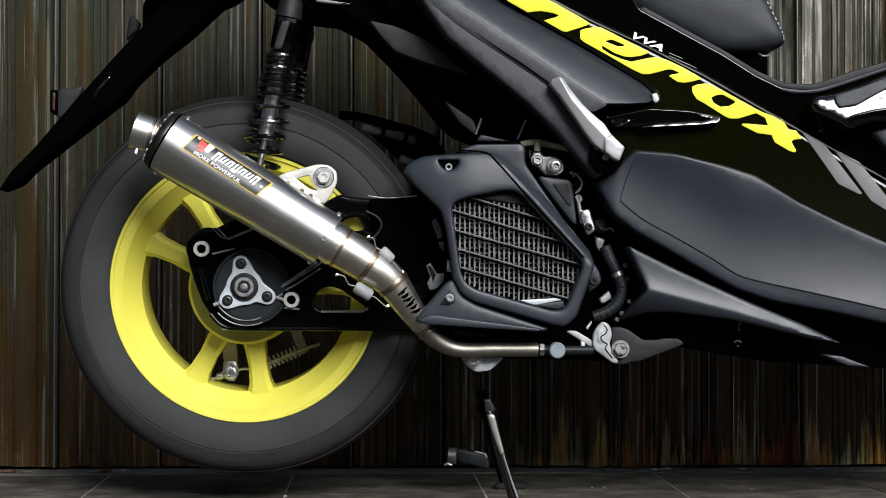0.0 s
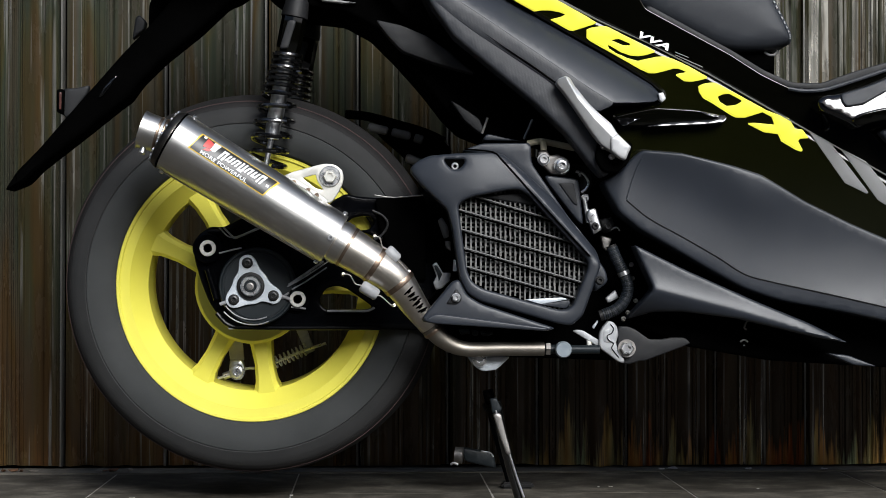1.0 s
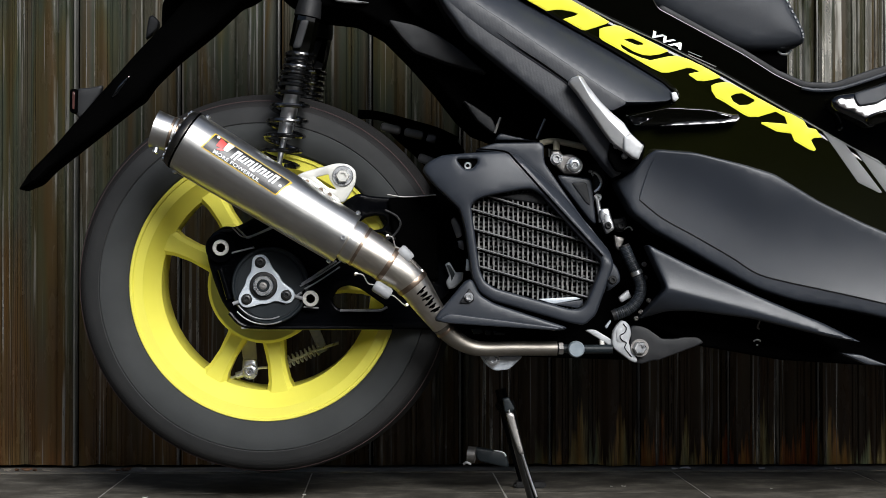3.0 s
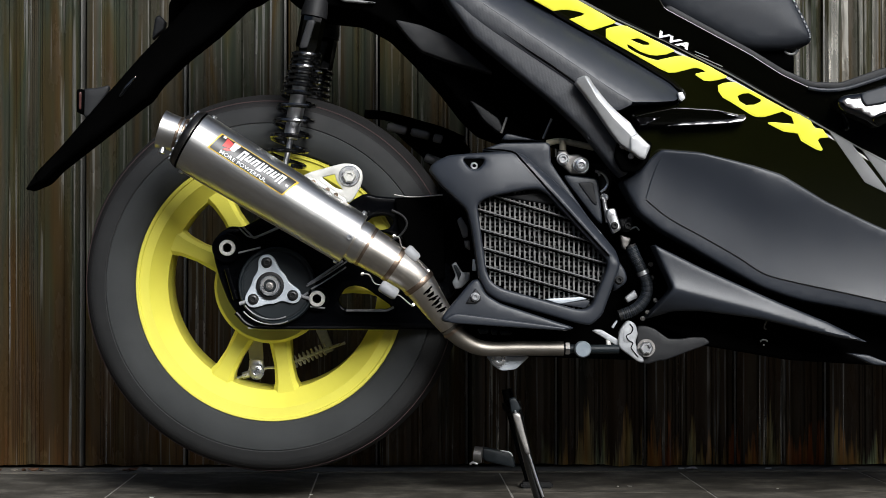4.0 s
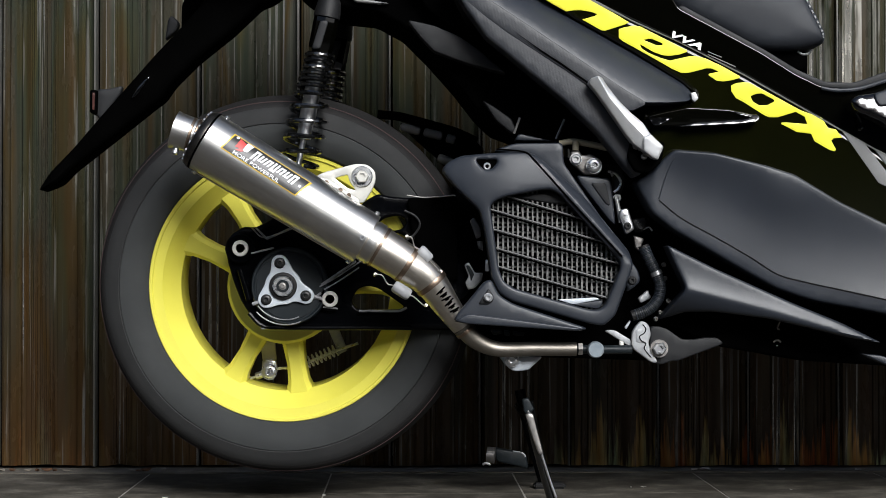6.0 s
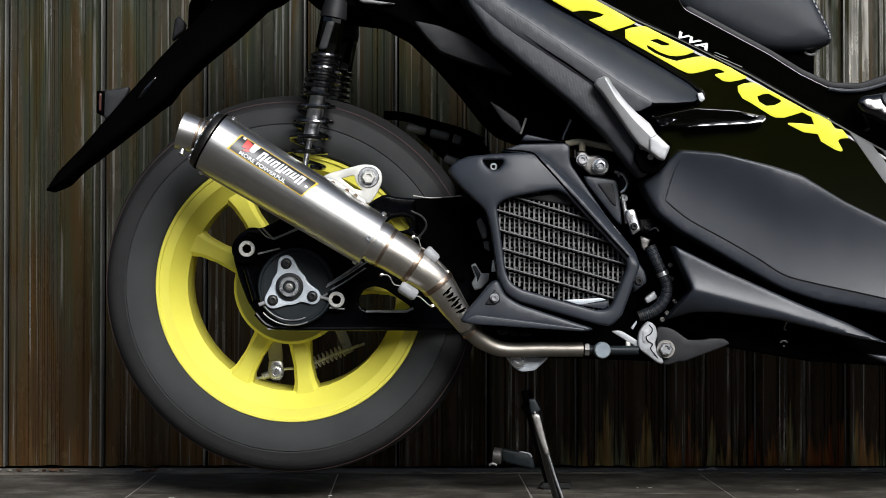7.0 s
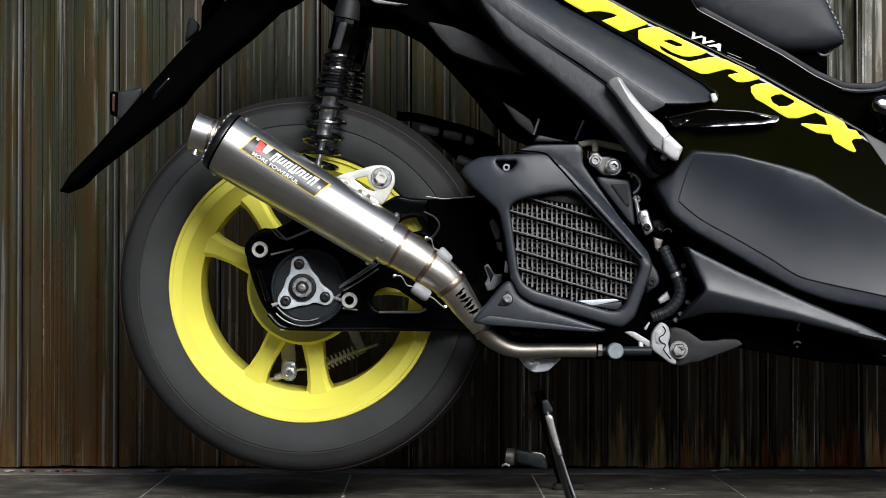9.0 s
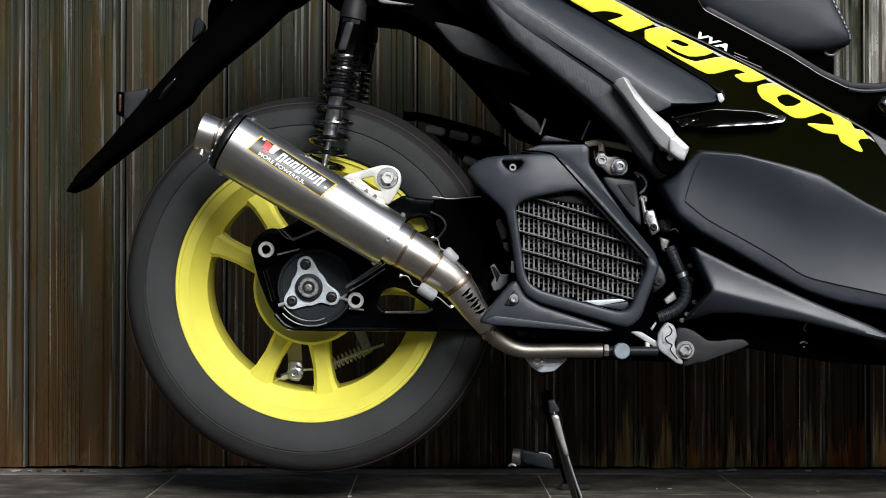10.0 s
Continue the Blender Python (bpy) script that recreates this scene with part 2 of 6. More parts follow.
    # beside the seat more pale streaks are painted in for sun glints
    side = n.new("ShaderNodeMapRange")
    side.inputs["From Min"].default_value, side.inputs["From Max"].default_value = 0.62, 0.95
    side.inputs["To Max"].default_value = 0.15
    l.new(sep.outputs["X"], side.inputs["Value"])
    glint_boost = n.new("ShaderNodeMath")
    l.new(lines, glint_boost.inputs[0])
    height = n.new("ShaderNodeMapRange")
    height.inputs["From Min"].default_value, height.inputs["From Max"].default_value = 0.36, 0.56
    l.new(sep.outputs["Z"], height.inputs["Value"])
    upper = n.new("ShaderNodeMath")
    upper.operation = "MULTIPLY"
    l.new(side.outputs["Result"], upper.inputs[0])
    l.new(height.outputs["Result"], upper.inputs[1])
    l.new(upper.outputs["Value"], glint_boost.inputs[1])
    lines = glint_boost.outputs["Value"]
    both = n.new("ShaderNodeMath")
    both.operation = "MULTIPLY"
    l.new(ramp(n, l, lines, [(0.59, (0, 0, 0)), (0.66, (1, 1, 1))]), both.inputs[0])
    l.new(ramp(n, l, spots, [(0.40, (0, 0, 0)), (0.60, (1, 1, 1))]), both.inputs[1])
    l.new(both.outputs["Value"], bare.inputs["Fac"])
    shine = n.new("ShaderNodeMapRange")
    shine.inputs["To Min"].default_value, shine.inputs["To Max"].default_value = 0.06, 0.80
    l.new(both.outputs["Value"], shine.inputs["Value"])
    l.new(shine.outputs["Result"], b.inputs["Metallic"])
    l.new(rust.outputs["Color"], bare.inputs["Color1"])
    l.new(bare.outputs["Color"], b.inputs["Base Color"])
    l.new(remap(n, l, grime, 0.16, 0.34), b.inputs["Roughness"])
    dent = relief(n, l, b, noise_tex(n, l, coords(n, l, (1, 1, 0.45)), 9, 3), 0.012, 0.5)
    crisp = n.new("ShaderNodeBump")
    crisp.inputs["Distance"].default_value, crisp.inputs["Strength"].default_value = 0.0012, 0.8
    l.new(fine, crisp.inputs["Height"])
    l.new(dent.outputs["Normal"], crisp.inputs["Normal"])
    l.new(crisp.outputs["Normal"], b.inputs["Normal"])
    return m


def floor_tile():
    m, n, l, b = shader("dark stone tile", (0.06, 0.06, 0.06), 0.7, spec=0.07)
    v = coords(n, l)
    info = n.new("ShaderNodeObjectInfo")
    add = n.new("ShaderNodeVectorMath")
    l.new(v, add.inputs[0])
    l.new(info.outputs["Random"], add.inputs[1])
    big, fine = noise_tex(n, l, add.outputs[0], 13, 9, 0.72), noise_tex(n, l, v, 300, 4)
    l.new(ramp(n, l, big, [(0.28, (0.020, 0.018, 0.015)), (0.5, (0.080, 0.073, 0.061)), (0.72, (0.200, 0.182, 0.154))]), b.inputs["Base Color"])
    l.new(remap(n, l, big, 0.6, 0.85), b.inputs["Roughness"])
    relief(n, l, b, fine, 0.0004)
    return m


wall_sheet = sheet_metal()
# pale crest colour stands in for the sky's sheen on the folds
crest_sheen = worn("pale sheet edge with painted sheen", (0.050, 0.049, 0.043), (0.180, 0.176, 0.160), (0.30, 0.45), 0.3, grain=300, blot=9, bump=0.0002, stretch=(1, 1, 0.6))
tile_stone = floor_tile()
grout = worn("pale grout", (0.26, 0.25, 0.23), (0.40, 0.38, 0.35), (0.8, 0.95), grain=200, blot=20, bump=0.001)
yard = worn("dark asphalt yard", (0.024, 0.024, 0.023), (0.038, 0.037, 0.036), (0.8, 0.95), grain=40, blot=0.8, bump=0.002)


# ---- mesh tools ----
def part(name, bm, material, parent, label="", smooth=True):
    me = bpy.data.meshes.new(name)
    bmesh.ops.recalc_face_normals(bm, faces=bm.faces[:])
    bm.to_mesh(me)
    bm.free()
    if smooth:
        me.polygons.foreach_set("use_smooth", [True] * len(me.polygons))
        me.set_sharp_from_angle(angle=radians(40))
    me.materials.append(material)
    ob = new(name, me)
    if parent:
        ob.parent = parent
    if label:
        tagged(ob, label)
    return ob


def cut_corners(pts, rounds=2, k=0.22):
    """Round the corners of a closed outline with small arcs, and leave its edges where they are."""
    n, out = len(pts), []
    r = min(0.014 * k * rounds, 0.035 * sum(math.dist(pts[i - 1], pts[i]) for i in range(n)))
    for i, p in enumerate(pts):
        a, b = pts[i - 1], pts[(i + 1) % n]
        la, lb = math.dist(p, a), math.dist(p, b)
        ta, tb = min(r / la, 0.42), min(r / lb, 0.42)
        s = (p[0] + (a[0] - p[0]) * ta, p[1] + (a[1] - p[1]) * ta)
        e = (p[0] + (b[0] - p[0]) * tb, p[1] + (b[1] - p[1]) * tb)
        for t in (0.0, 0.33, 0.67, 1.0):
            out.append(tuple(s[c] * (1 - t) ** 2 + 2 * p[c] * t * (1 - t) + e[c] * t * t for c in (0, 1)))
    return out


def resample(pts, step):
    out = []
    for i, a in enumerate(pts):
        b = pts[(i + 1) % len(pts)]
        k = max(1, int(math.dist(a, b) / step))
        out += [(a[0] + (b[0] - a[0]) * j / k, a[1] + (b[1] - a[1]) * j / k) for j in range(k)]
    return out


def inside(P, poly):
    q = np.array(poly)
    a, b = q, np.roll(q, -1, 0)
    hit = np.zeros(len(P), int)
    for (ax, az_), (bx, bz) in zip(a, b):
        c = (az_ > P[:, 1]) != (bz > P[:, 1])
        with np.errstate(divide="ignore", invalid="ignore"):
            xs = ax + (P[:, 1] - az_) * (bx - ax) / (bz - az_)
        hit += c & (P[:, 0] < xs)
    return hit % 2 == 1


def edge_distance(P, polys):
    best = np.full(len(P), 9.0)
    for poly in polys:
        q = np.array(poly)
        for a, b in zip(q, np.roll(q, -1, 0)):
            d = b - a
            t = np.clip(((P - a) @ d) / max(d @ d, 1e-12), 0, 1)
            best = np.minimum(best, np.hypot(*(P - a - t[:, None] * d).T))
    return best


def slab(outline, y, depth, edge=0.004, bulge=0.0, wide=0.05, holes=(), cell=0.012, rounds=2, k=0.22, back=True, creases=()):
    """A moulded panel: outline in x-z, front at y (a number or a function of x and z), rounded edges, swelling towards its middle."""
    out = cut_corners(outline, rounds, k)
    step = max(0.0035, min(cell, edge * 1.4)) if edge > 0 else cell
    loops = [resample(out, step)] + [resample(cut_corners(h, rounds, k), step) for h in holes]
    allp = np.array([p for lp in loops for p in lp])
    lo, hi = allp.min(0), allp.max(0)
    gx, gz = np.meshgrid(np.arange(lo[0], hi[0], cell), np.arange(lo[1], hi[1], cell * 0.87))
    gx = gx + (np.arange(gx.shape[0]) % 2)[:, None] * cell / 2
    cand = [np.c_[gx.ravel(), gz.ravel()]]
    dmin = [np.full(cand[0].shape[0], max(cell * 0.55, edge + cell * 0.45))]
    if edge > 0:
        for f_ in (0.12, 0.45, 1.0):
            for lp in loops:
                q = np.array(lp)
                t = np.roll(q, -1, 0) - np.roll(q, 1, 0)
                t = t / np.maximum(np.hypot(*t.T), 1e-9)[:, None]
                for s in (1, -1):
                    cand.append(q + s * np.c_[-t[:, 1], t[:, 0]] * edge * f_)
                    dmin.append(np.full(len(q), edge * f_ * 0.97))
    P, need = np.vstack(cand), np.hstack(dmin)
    ok = inside(P, loops[0])
    for h in loops[1:]:
        ok &= ~inside(P, h)
    P, need = P[ok], need[ok]
    P = P[edge_distance(P, loops) >= need]
    for line in creases:
        fine = [(a[0] + (b[0] - a[0]) * j / 60, a[1] + (b[1] - a[1]) * j / 60) for a, b in zip(line, line[1:]) for j in range(60)]
        fine = [p for i_, p in enumerate(fine) if i_ == 0 or int(sum(math.dist(fine[m_], fine[m_ + 1]) for m_ in range(i_)) / (cell * 0.35)) != int(sum(math.dist(fine[m_], fine[m_ + 1]) for m_ in range(i_ - 1)) / (cell * 0.35))]
        Q = np.array(fine)
        far = np.min(np.hypot(P[:, None, 0] - Q[None, :, 0], P[:, None, 1] - Q[None, :, 1]), 1)
        P = P[far > cell * 0.85]
        Q = np.vstack([Q + (0, f_ * cell) for f_ in (-0.6, -0.15, 0, 0.15, 0.6)])
        Q = Q[inside(Q, loops[0])]
        P = np.vstack([P, Q[edge_distance(Q, loops) > cell * 0.15]])
    edges, n0 = [], 0
    for lp in loops:
        edges += [(n0 + i, n0 + (i + 1) % len(lp)) for i in range(len(lp))]
        n0 += len(lp)
    verts = [Vector(p) for lp in loops for p in lp] + [Vector(p) for p in P]
    v2, _, f2, *_ = geometry.delaunay_2d_cdt(verts, edges, [], 0, 1e-6)
    V = np.array([tuple(v) for v in v2])
    F = [f_ for f_ in f2]
    C = np.array([V[list(f_)].mean(0) for f_ in F])
    ok = inside(C, loops[0])
    for h in loops[1:]:
        ok &= ~inside(C, h)
    F = [f_ for f_, o in zip(F, ok) if o]
    d = edge_distance(V, loops)
    front = np.array([y(*p) for p in V]) if callable(y) else np.full(len(V), float(y))
    if edge > 0:
        s = np.clip(d / edge, 0, 1)
        front = front + edge * (1 - np.sqrt(np.maximum(0, 1 - (1 - s) ** 2)))
    if bulge:
        front = front - bulge * (1 - np.exp(-d / wide))
    bm = bmesh.new()
    fv = [bm.verts.new((x, yy, z)) for (x, z), yy in zip(V, front)]
    for f_ in F:
        try:
            bm.faces.new([fv[i] for i in f_])
        except ValueError:
            pass
    rim_edges = [e for e in bm.edges if len(e.link_faces) == 1]
    base = y if not callable(y) else None
    made = {}
    for e in rim_edges:
        for v in e.verts:
            if v not in made:
                made[v] = bm.verts.new((v.co.x, (base + depth) if base is not None else v.co.y + depth, v.co.z))
    for e in rim_edges:
        a, b = e.verts
        bm.faces.new((a, b, made[b], made[a]))
    if back:
        caps = [e for e in bm.edges if len(e.link_faces) == 1]
        bmesh.ops.triangle_fill(bm, use_beauty=False, edges=caps)
    bmesh.ops.delete(bm, geom=[v for v in bm.verts if not v.link_faces], context="VERTS")
    return bm


def frame_of(axis):
    w = Vector(axis).normalized()
    u = w.cross(Vector((0, 0, 1)))
    u = Vector((1, 0, 0)) if u.length < 1e-4 else u.normalized()
    return u, w.cross(u).normalized(), w


def lathe(profile, base, axis, n=32, bm=None, closed=False):
    """Turn a profile of (along, radius) round an axis from base."""
    bm = bm or bmesh.new()
    u, v, w = frame_of(axis)
    base = Vector(base)
    rings = []
    for s, r in profile:
        if r < 1e-6:
            rings.append([bm.verts.new(base + w * s)])
        else:
            rings.append([bm.verts.new(base + w * s + (u * math.cos(a) + v * math.sin(a)) * r) for a in (2 * math.pi * i / n for i in range(n))])
    pairs = list(zip(rings, rings[1:])) + ([(rings[-1], rings[0])] if closed else [])
    for p, q in pairs:
        for i in range(n):
            j = (i + 1) % n
            if len(p) == 1 and len(q) > 1:
                bm.faces.new((p[0], q[i], q[j]))
            elif len(q) == 1 and len(p) > 1:
                bm.faces.new((p[i], p[j], q[0]))
            elif len(p) > 1:
                bm.faces.new((p[i], p[j], q[j], q[i]))
    return bm


def glide(points, per=8):
    """A smooth line through points (each with any extra numbers, such as a radius)."""
    P = [np.array(p, float) for p in points]
    P = [2 * P[0] - P[1]] + P + [2 * P[-1] - P[-2]]
    out = []
    for i in range(1, len(P) - 2):
        for j in range(per):
            t = j / per
            a, b, c, d = P[i - 1:i + 3]
            out.append(0.5 * (2 * b + (c - a) * t + (2 * a - 5 * b + 4 * c - d) * t * t + (3 * b - a - 3 * c + d) * t ** 3))
    return out + [P[-2]]


def tube(points, radius=None, n=12, per=6, bm=None, smooth=True):
    """A round bar through points; each point may carry its own radius."""
    bm = bm or bmesh.new()
    pts = [tuple(p) + (() if len(p) > 3 else (radius,)) for p in points]
    pts = glide(pts, per) if smooth else [np.array(p, float) for p in pts]
    side, rings = None, []
    for i, p in enumerate(pts):
        t = Vector((pts[min(i + 1, len(pts) - 1)] - pts[max(i - 1, 0)])[:3]).normalized()
        side = frame_of(t)[0] if side is None else (side - t * side.dot(t)).normalized()
        up = t.cross(side)
        c = Vector(p[:3])
        rings.append([bm.verts.new(c + (side * math.cos(a) + up * math.sin(a)) * p[3]) for a in (2 * math.pi * k / n for k in range(n))])
    for p, q in zip(rings, rings[1:]):
        for i in range(n):
            bm.faces.new((p[i], p[(i + 1) % n], q[(i + 1) % n], q[i]))
    bm.faces.new(rings[0])
    bm.faces.new(rings[-1])
    return bm


def block(lo, hi, bevel=0.003, turn=None, bm=None):
    bm = bm or bmesh.new()
    c = [(a + b) / 2 for a, b in zip(lo, hi)]
    m = Matrix.Translation(c) @ (turn.to_4x4() if turn else Matrix()) @ Matrix.Diagonal([b - a for a, b in zip(lo, hi)] + [1])
    r = bmesh.ops.create_cube(bm, size=1, matrix=m)
    if bevel:
        es = list({e for v in r["verts"] for e in v.link_edges})
        bmesh.ops.bevel(bm, geom=es, offset=bevel, segments=2, affect="EDGES")
    return bm


def bolt(parent, at, r, material=None, name="bolt", socket=True, long=0.006, label=""):
    """A round-headed bolt with a socket, its head towards -y."""
    x, y, z = at
    prof = [(0, r * 1.25), (long * 0.25, r * 1.25), (long * 0.25, r), (long * 0.85, r), (long, r * 0.82)]
    prof += [(long, r * 0.5), (long * 0.5, r * 0.45), (long * 0.5, 0)] if socket else [(long, 0)]
    return part(name, lathe(prof, (x, y, z), (0, -1, 0), 20), material or zinc, parent, label)


def hex_nut(parent, at, r, material=None, long=0.008):
    x, y, z = at
    ob = part("nut", lathe([(0, r), (long * 0.8, r), (long, r * 0.85), (long, r * 0.5), (long * 0.7, r * 0.5), (long * 0.7, 0)], (x, y, z), (0, -1, 0), 6), material or zinc, parent)
    return ob


def lettering(name, words, at, size, material, parent, turn, shear=0.0, label="", wide=1.0, bold=0.02):
    """Words in the built-in font; turn is the tilt in the x-z plane in degrees."""
    cu = bpy.data.curves.new(name, "FONT")
    cu.body, cu.size, cu.extrude, cu.shear, cu.offset = words, size, 0.0003, shear, size * bold
    cu.space_character = 1.05
    tmp = bpy.data.objects.new(name, cu)
    scene.collection.objects.link(tmp)
    bpy.context.view_layer.update()
    me = bpy.data.meshes.new_from_object(tmp.evaluated_get(bpy.context.evaluated_depsgraph_get()))
    bpy.data.objects.remove(tmp)
    me.transform(at @ pose(0, 0, 0, 90, 0, 0) @ pose(0, 0, 0, 0, 0, turn) @ Matrix.Diagonal((wide, 1, 1, 1)))
    me.materials.append(material)
    ob = new(name, me)
    ob.parent = parent
    return tagged(ob, label) if label else ob


def empty(name, at=(0, 0, 0), parent=None):
    ob = new(name)
    ob.location = at
    ob.empty_display_size = 0.05
    if parent:
        ob.parent = parent
    return ob


# ---- ground, floor strip and wall ----
bm = bmesh.new()
for x0, x1, y0, y1 in ((-400, 400, -800, -1.45), (-400, 400, 0.47, 400), (-400, -1.76, -1.45, 0.47), (2.27, 400, -1.45, 0.47)):
    bm.faces.new([bm.verts.new(p) for p in ((x0, y0, -0.004), (x1, y0, -0.004), (x1, y1, -0.004), (x0, y1, -0.004))])
ground = tagged(part("ground", bm, yard, None, "dark asphalt yard reaching away from the wall", False), category="ground", kind="structure")
floor = tagged(part("floor", block((-1.76, -1.45, -0.06), (2.27, 0.47, -0.0006), 0), grout, None, "dark stone floor tiles with pale joints", False), category="floor", kind="structure")

# the wall's sheet, folded into ribs
WALL_Y = 0.452
LAP_X = -0.353  # here the next sheet lies behind
RIBS = [-0.353, -0.179, -0.009, 0.147, 0.300, 0.452, 0.604, 0.757, 0.911, 1.070]
RIBS = [RIBS[0] - 0.165 * k for k in range(11, 0, -1)] + RIBS + [RIBS[-1] + 0.160 * k for k in range(1, 10)]


def flutes(x0, x1, rnd):
    """The fold of one sheet: uneven low flutes in pairs, and a narrow high crest at the lap on its far edge."""
    pts, u = [(x0, 0.002)], x0 + 0.002
    while u < x1 - 0.018:
        w = min(rnd.choice((0.007, 0.009, 0.014, 0.022, 0.030)), x1 - 0.010 - u)
        h = rnd.uniform(0.0008, 0.0040)
        for f_, d_ in ((0.12, 0.0), (0.30, -h), (0.72, -h), (0.90, 0.0)):
            xx = u + w * f_
            pts.append((xx, d_ + 0.006 * math.sin(math.pi * (xx - x0) / (x1 - x0))))
        u += w
    return pts + [(x1 - 0.0062, 0.0), (x1 - 0.0050, -0.010)]


lining = tagged(part("wall_back", block((-2.2, 0.50, 0), (2.7, 0.62, 2.6), 0.01), black_plastic, None, "bronze brown corrugated metal sheet wall with rusty streaks"), category="wall", kind="structure")
rnd = random.Random(17)


def upright(points, top_shift, material, parent, name):
    """A folded strip of sheet from the uneven foot of the wall to its top; points as (x, depth)."""
    bm, cols = bmesh.new(), []
    for x, dy in points:
        foot = 0.006 + 0.005 * noise.noise((x * 4.0, 2.0, 0.0)) + 0.003 * noise.noise((x * 31.0, 5.0, 0.0))
        lean = -0.012 * (x - 0.3)
        cols.append([bm.verts.new((x, WALL_Y + dy + lean, z)) for z in (foot, 0.7, 2.6)] + [bm.verts.new((x, WALL_Y + top_shift + lean, z)) for z in (2.6, foot)])
    for a, b in zip(cols, cols[1:]):
        for i in range(5):
            bm.faces.new((a[i], b[i], b[(i + 1) % 5], a[(i + 1) % 5]))
    bm.faces.new(cols[0])
    bm.faces.new(cols[-1])
    ob = part(name, bm, material, parent, "", False)
    ob.data.set_sharp_from_angle(angle=radians(30))
    return ob


for x0, x1 in zip(RIBS, RIBS[1:]):
    lap = 0.008 if abs(x1 - LAP_X) < 0.002 else 0.0
    x0, x1 = x0 + 0.0098, x1 + 0.0080
    points = [(x, dy - lap * min(1.0, (x - x0) / 0.08)) for x, dy in flutes(x0, x1, rnd)]
    upright(points, 0.018, wall_sheet, lining, "sheet")
    upright([(x1 - 0.0050, -0.0104 - lap), (x1 - 0.0046, -0.0112 - lap), (x1 - 0.0022, -0.0112 - lap), (x1 - 0.0016, -0.0090 - lap)], 0.012, crest_sheen, lining, "sheet_crest")
strip = tagged(part("cement_edge", block((-1.76, 0.379, -0.003), (2.27, 0.47, 0.002), 0.002), cement, None, "rough cement edge strip at the wall foot"), category="edge strip", kind="structure")


# unseen walls behind and beside the camera, added to block low sky light
blocker_dark = worn("dark light-blocking wall", (0.020, 0.020, 0.018), (0.032, 0.031, 0.028), (0.8, 0.95), grain=30, blot=0.6, bump=0.003)
for name_, lo_, hi_ in (("wall_yard", (-3.6, -6.2, 0.0), (5.6, -5.7, 2.1)), ("wall_left", (-3.6, -5.7, 0.0), (-3.2, 0.62, 3.0)), ("wall_right", (5.2, -5.7, 0.0), (5.6, 0.62, 2.4))):
    tagged(part(name_, block(lo_, hi_, 0.03), blocker_dark, None, "unseen dark wall added to hold back low sky light"), category="wall", kind="structure")
# ---- the scooter ----
scooter = tagged(empty("scooter"), "black and charcoal scooter with yellow rear wheel on its centre stand", "scooter")

# rear wheel, turned a little on its axle line
AXLE = Vector((0.0065, 0.0, 0.3155))
wheel = empty("rear_wheel", AXLE, scooter)
tagged(wheel, "yellow alloy rear wheel with a wide black tyre")
TYRE_R = 0.2765
wheel.rotation_euler = (radians(5.0), 0, radians(-4.0))
side = [(-0.046, 0.190), (-0.056, 0.196), (-0.0600, 0.1985), (-0.0606, 0.2000), (-0.0640, 0.2050), (-0.0690, 0.2180), (-0.0700, 0.2270), (-0.0694, 0.2345), (-0.0678, 0.2354)]
shoulder = [(-0.0678, 0.2354), (-0.0690, 0.2372), (-0.0668, 0.2470), (-0.0630, 0.2570), (-0.0605, 0.2590)]
tread = [(0.0605, 0.2590), (0.0595, 0.2612), (0.0540, 0.2650), (0.0400, 0.2700), (0.0220, 0.2745), (0.0080, TYRE_R), (-0.0080, TYRE_R), (-0.0220, 0.2745), (-0.0400, 0.2700), (-0.0455, 0.2684), (-0.0465, 0.2668), (-0.0480, 0.2675), (-0.0540, 0.2650), (-0.0595, 0.2612), (-0.0605, 0.2590)]
for sg in (1, -1):
    part("tyre_shoulder", lathe([(sg * y_, r_) for y_, r_ in shoulder + [(-0.0560, 0.2560), (-0.0600, 0.2354)]], (0, 0, 0), (0, 1, 0), 160, closed=True), shoulder_rubber, wheel)
part("tread_line", lathe([(-0.0505, 0.2668), (-0.0505, 0.2678), (-0.0492, 0.2682), (-0.0492, 0.2672)], (0, 0, 0), (0, 1, 0), 160, closed=True), thread_red, wheel)
part("tyre_sidewall", lathe(side + [(-0.060, 0.2350), (-0.046, 0.186)], (0, 0, 0), (0, 1, 0), 160), rubber, wheel, "dusty dark grey tyre sidewall")
part("tyre_sidewall", lathe([(-p[0], p[1]) for p in side] + [(0.060, 0.2350), (0.046, 0.186)], (0, 0, 0), (0, 1, 0), 96), rubber, wheel)
part("tyre_tread", lathe(tread, (0, 0, 0), (0, 1, 0), 160), tread_rubber, wheel, "worn black tyre tread")
# rim: outer lip, sloping well, barrel
rim_prof = [(-0.054, 0.1955), (-0.056, 0.1940), (-0.0555, 0.1905), (-0.053, 0.1890), (-0.051, 0.1760), (-0.049, 0.1745), (-0.032, 0.1570),
            (-0.028, 0.1530), (0.030, 0.1530), (0.034, 0.1555), (0.049, 0.1885), (0.055, 0.1905), (0.054, 0.1955), (0.030, 0.178), (-0.030, 0.178)]
part("rim", lathe(rim_prof, (0, 0, 0), (0, 1, 0), 128, closed=True), yellow_paint, wheel, "bright yellow alloy rim")
part("hub", lathe([(-0.048, 0.060), (-0.048, 0.078), (-0.044, 0.0825), (-0.030, 0.0835), (0.020, 0.0835), (0.034, 0.070), (0.034, 0.0)], (0, 0, 0), (0, 1, 0), 72), yellow_paint, wheel, "yellow wheel hub drum")
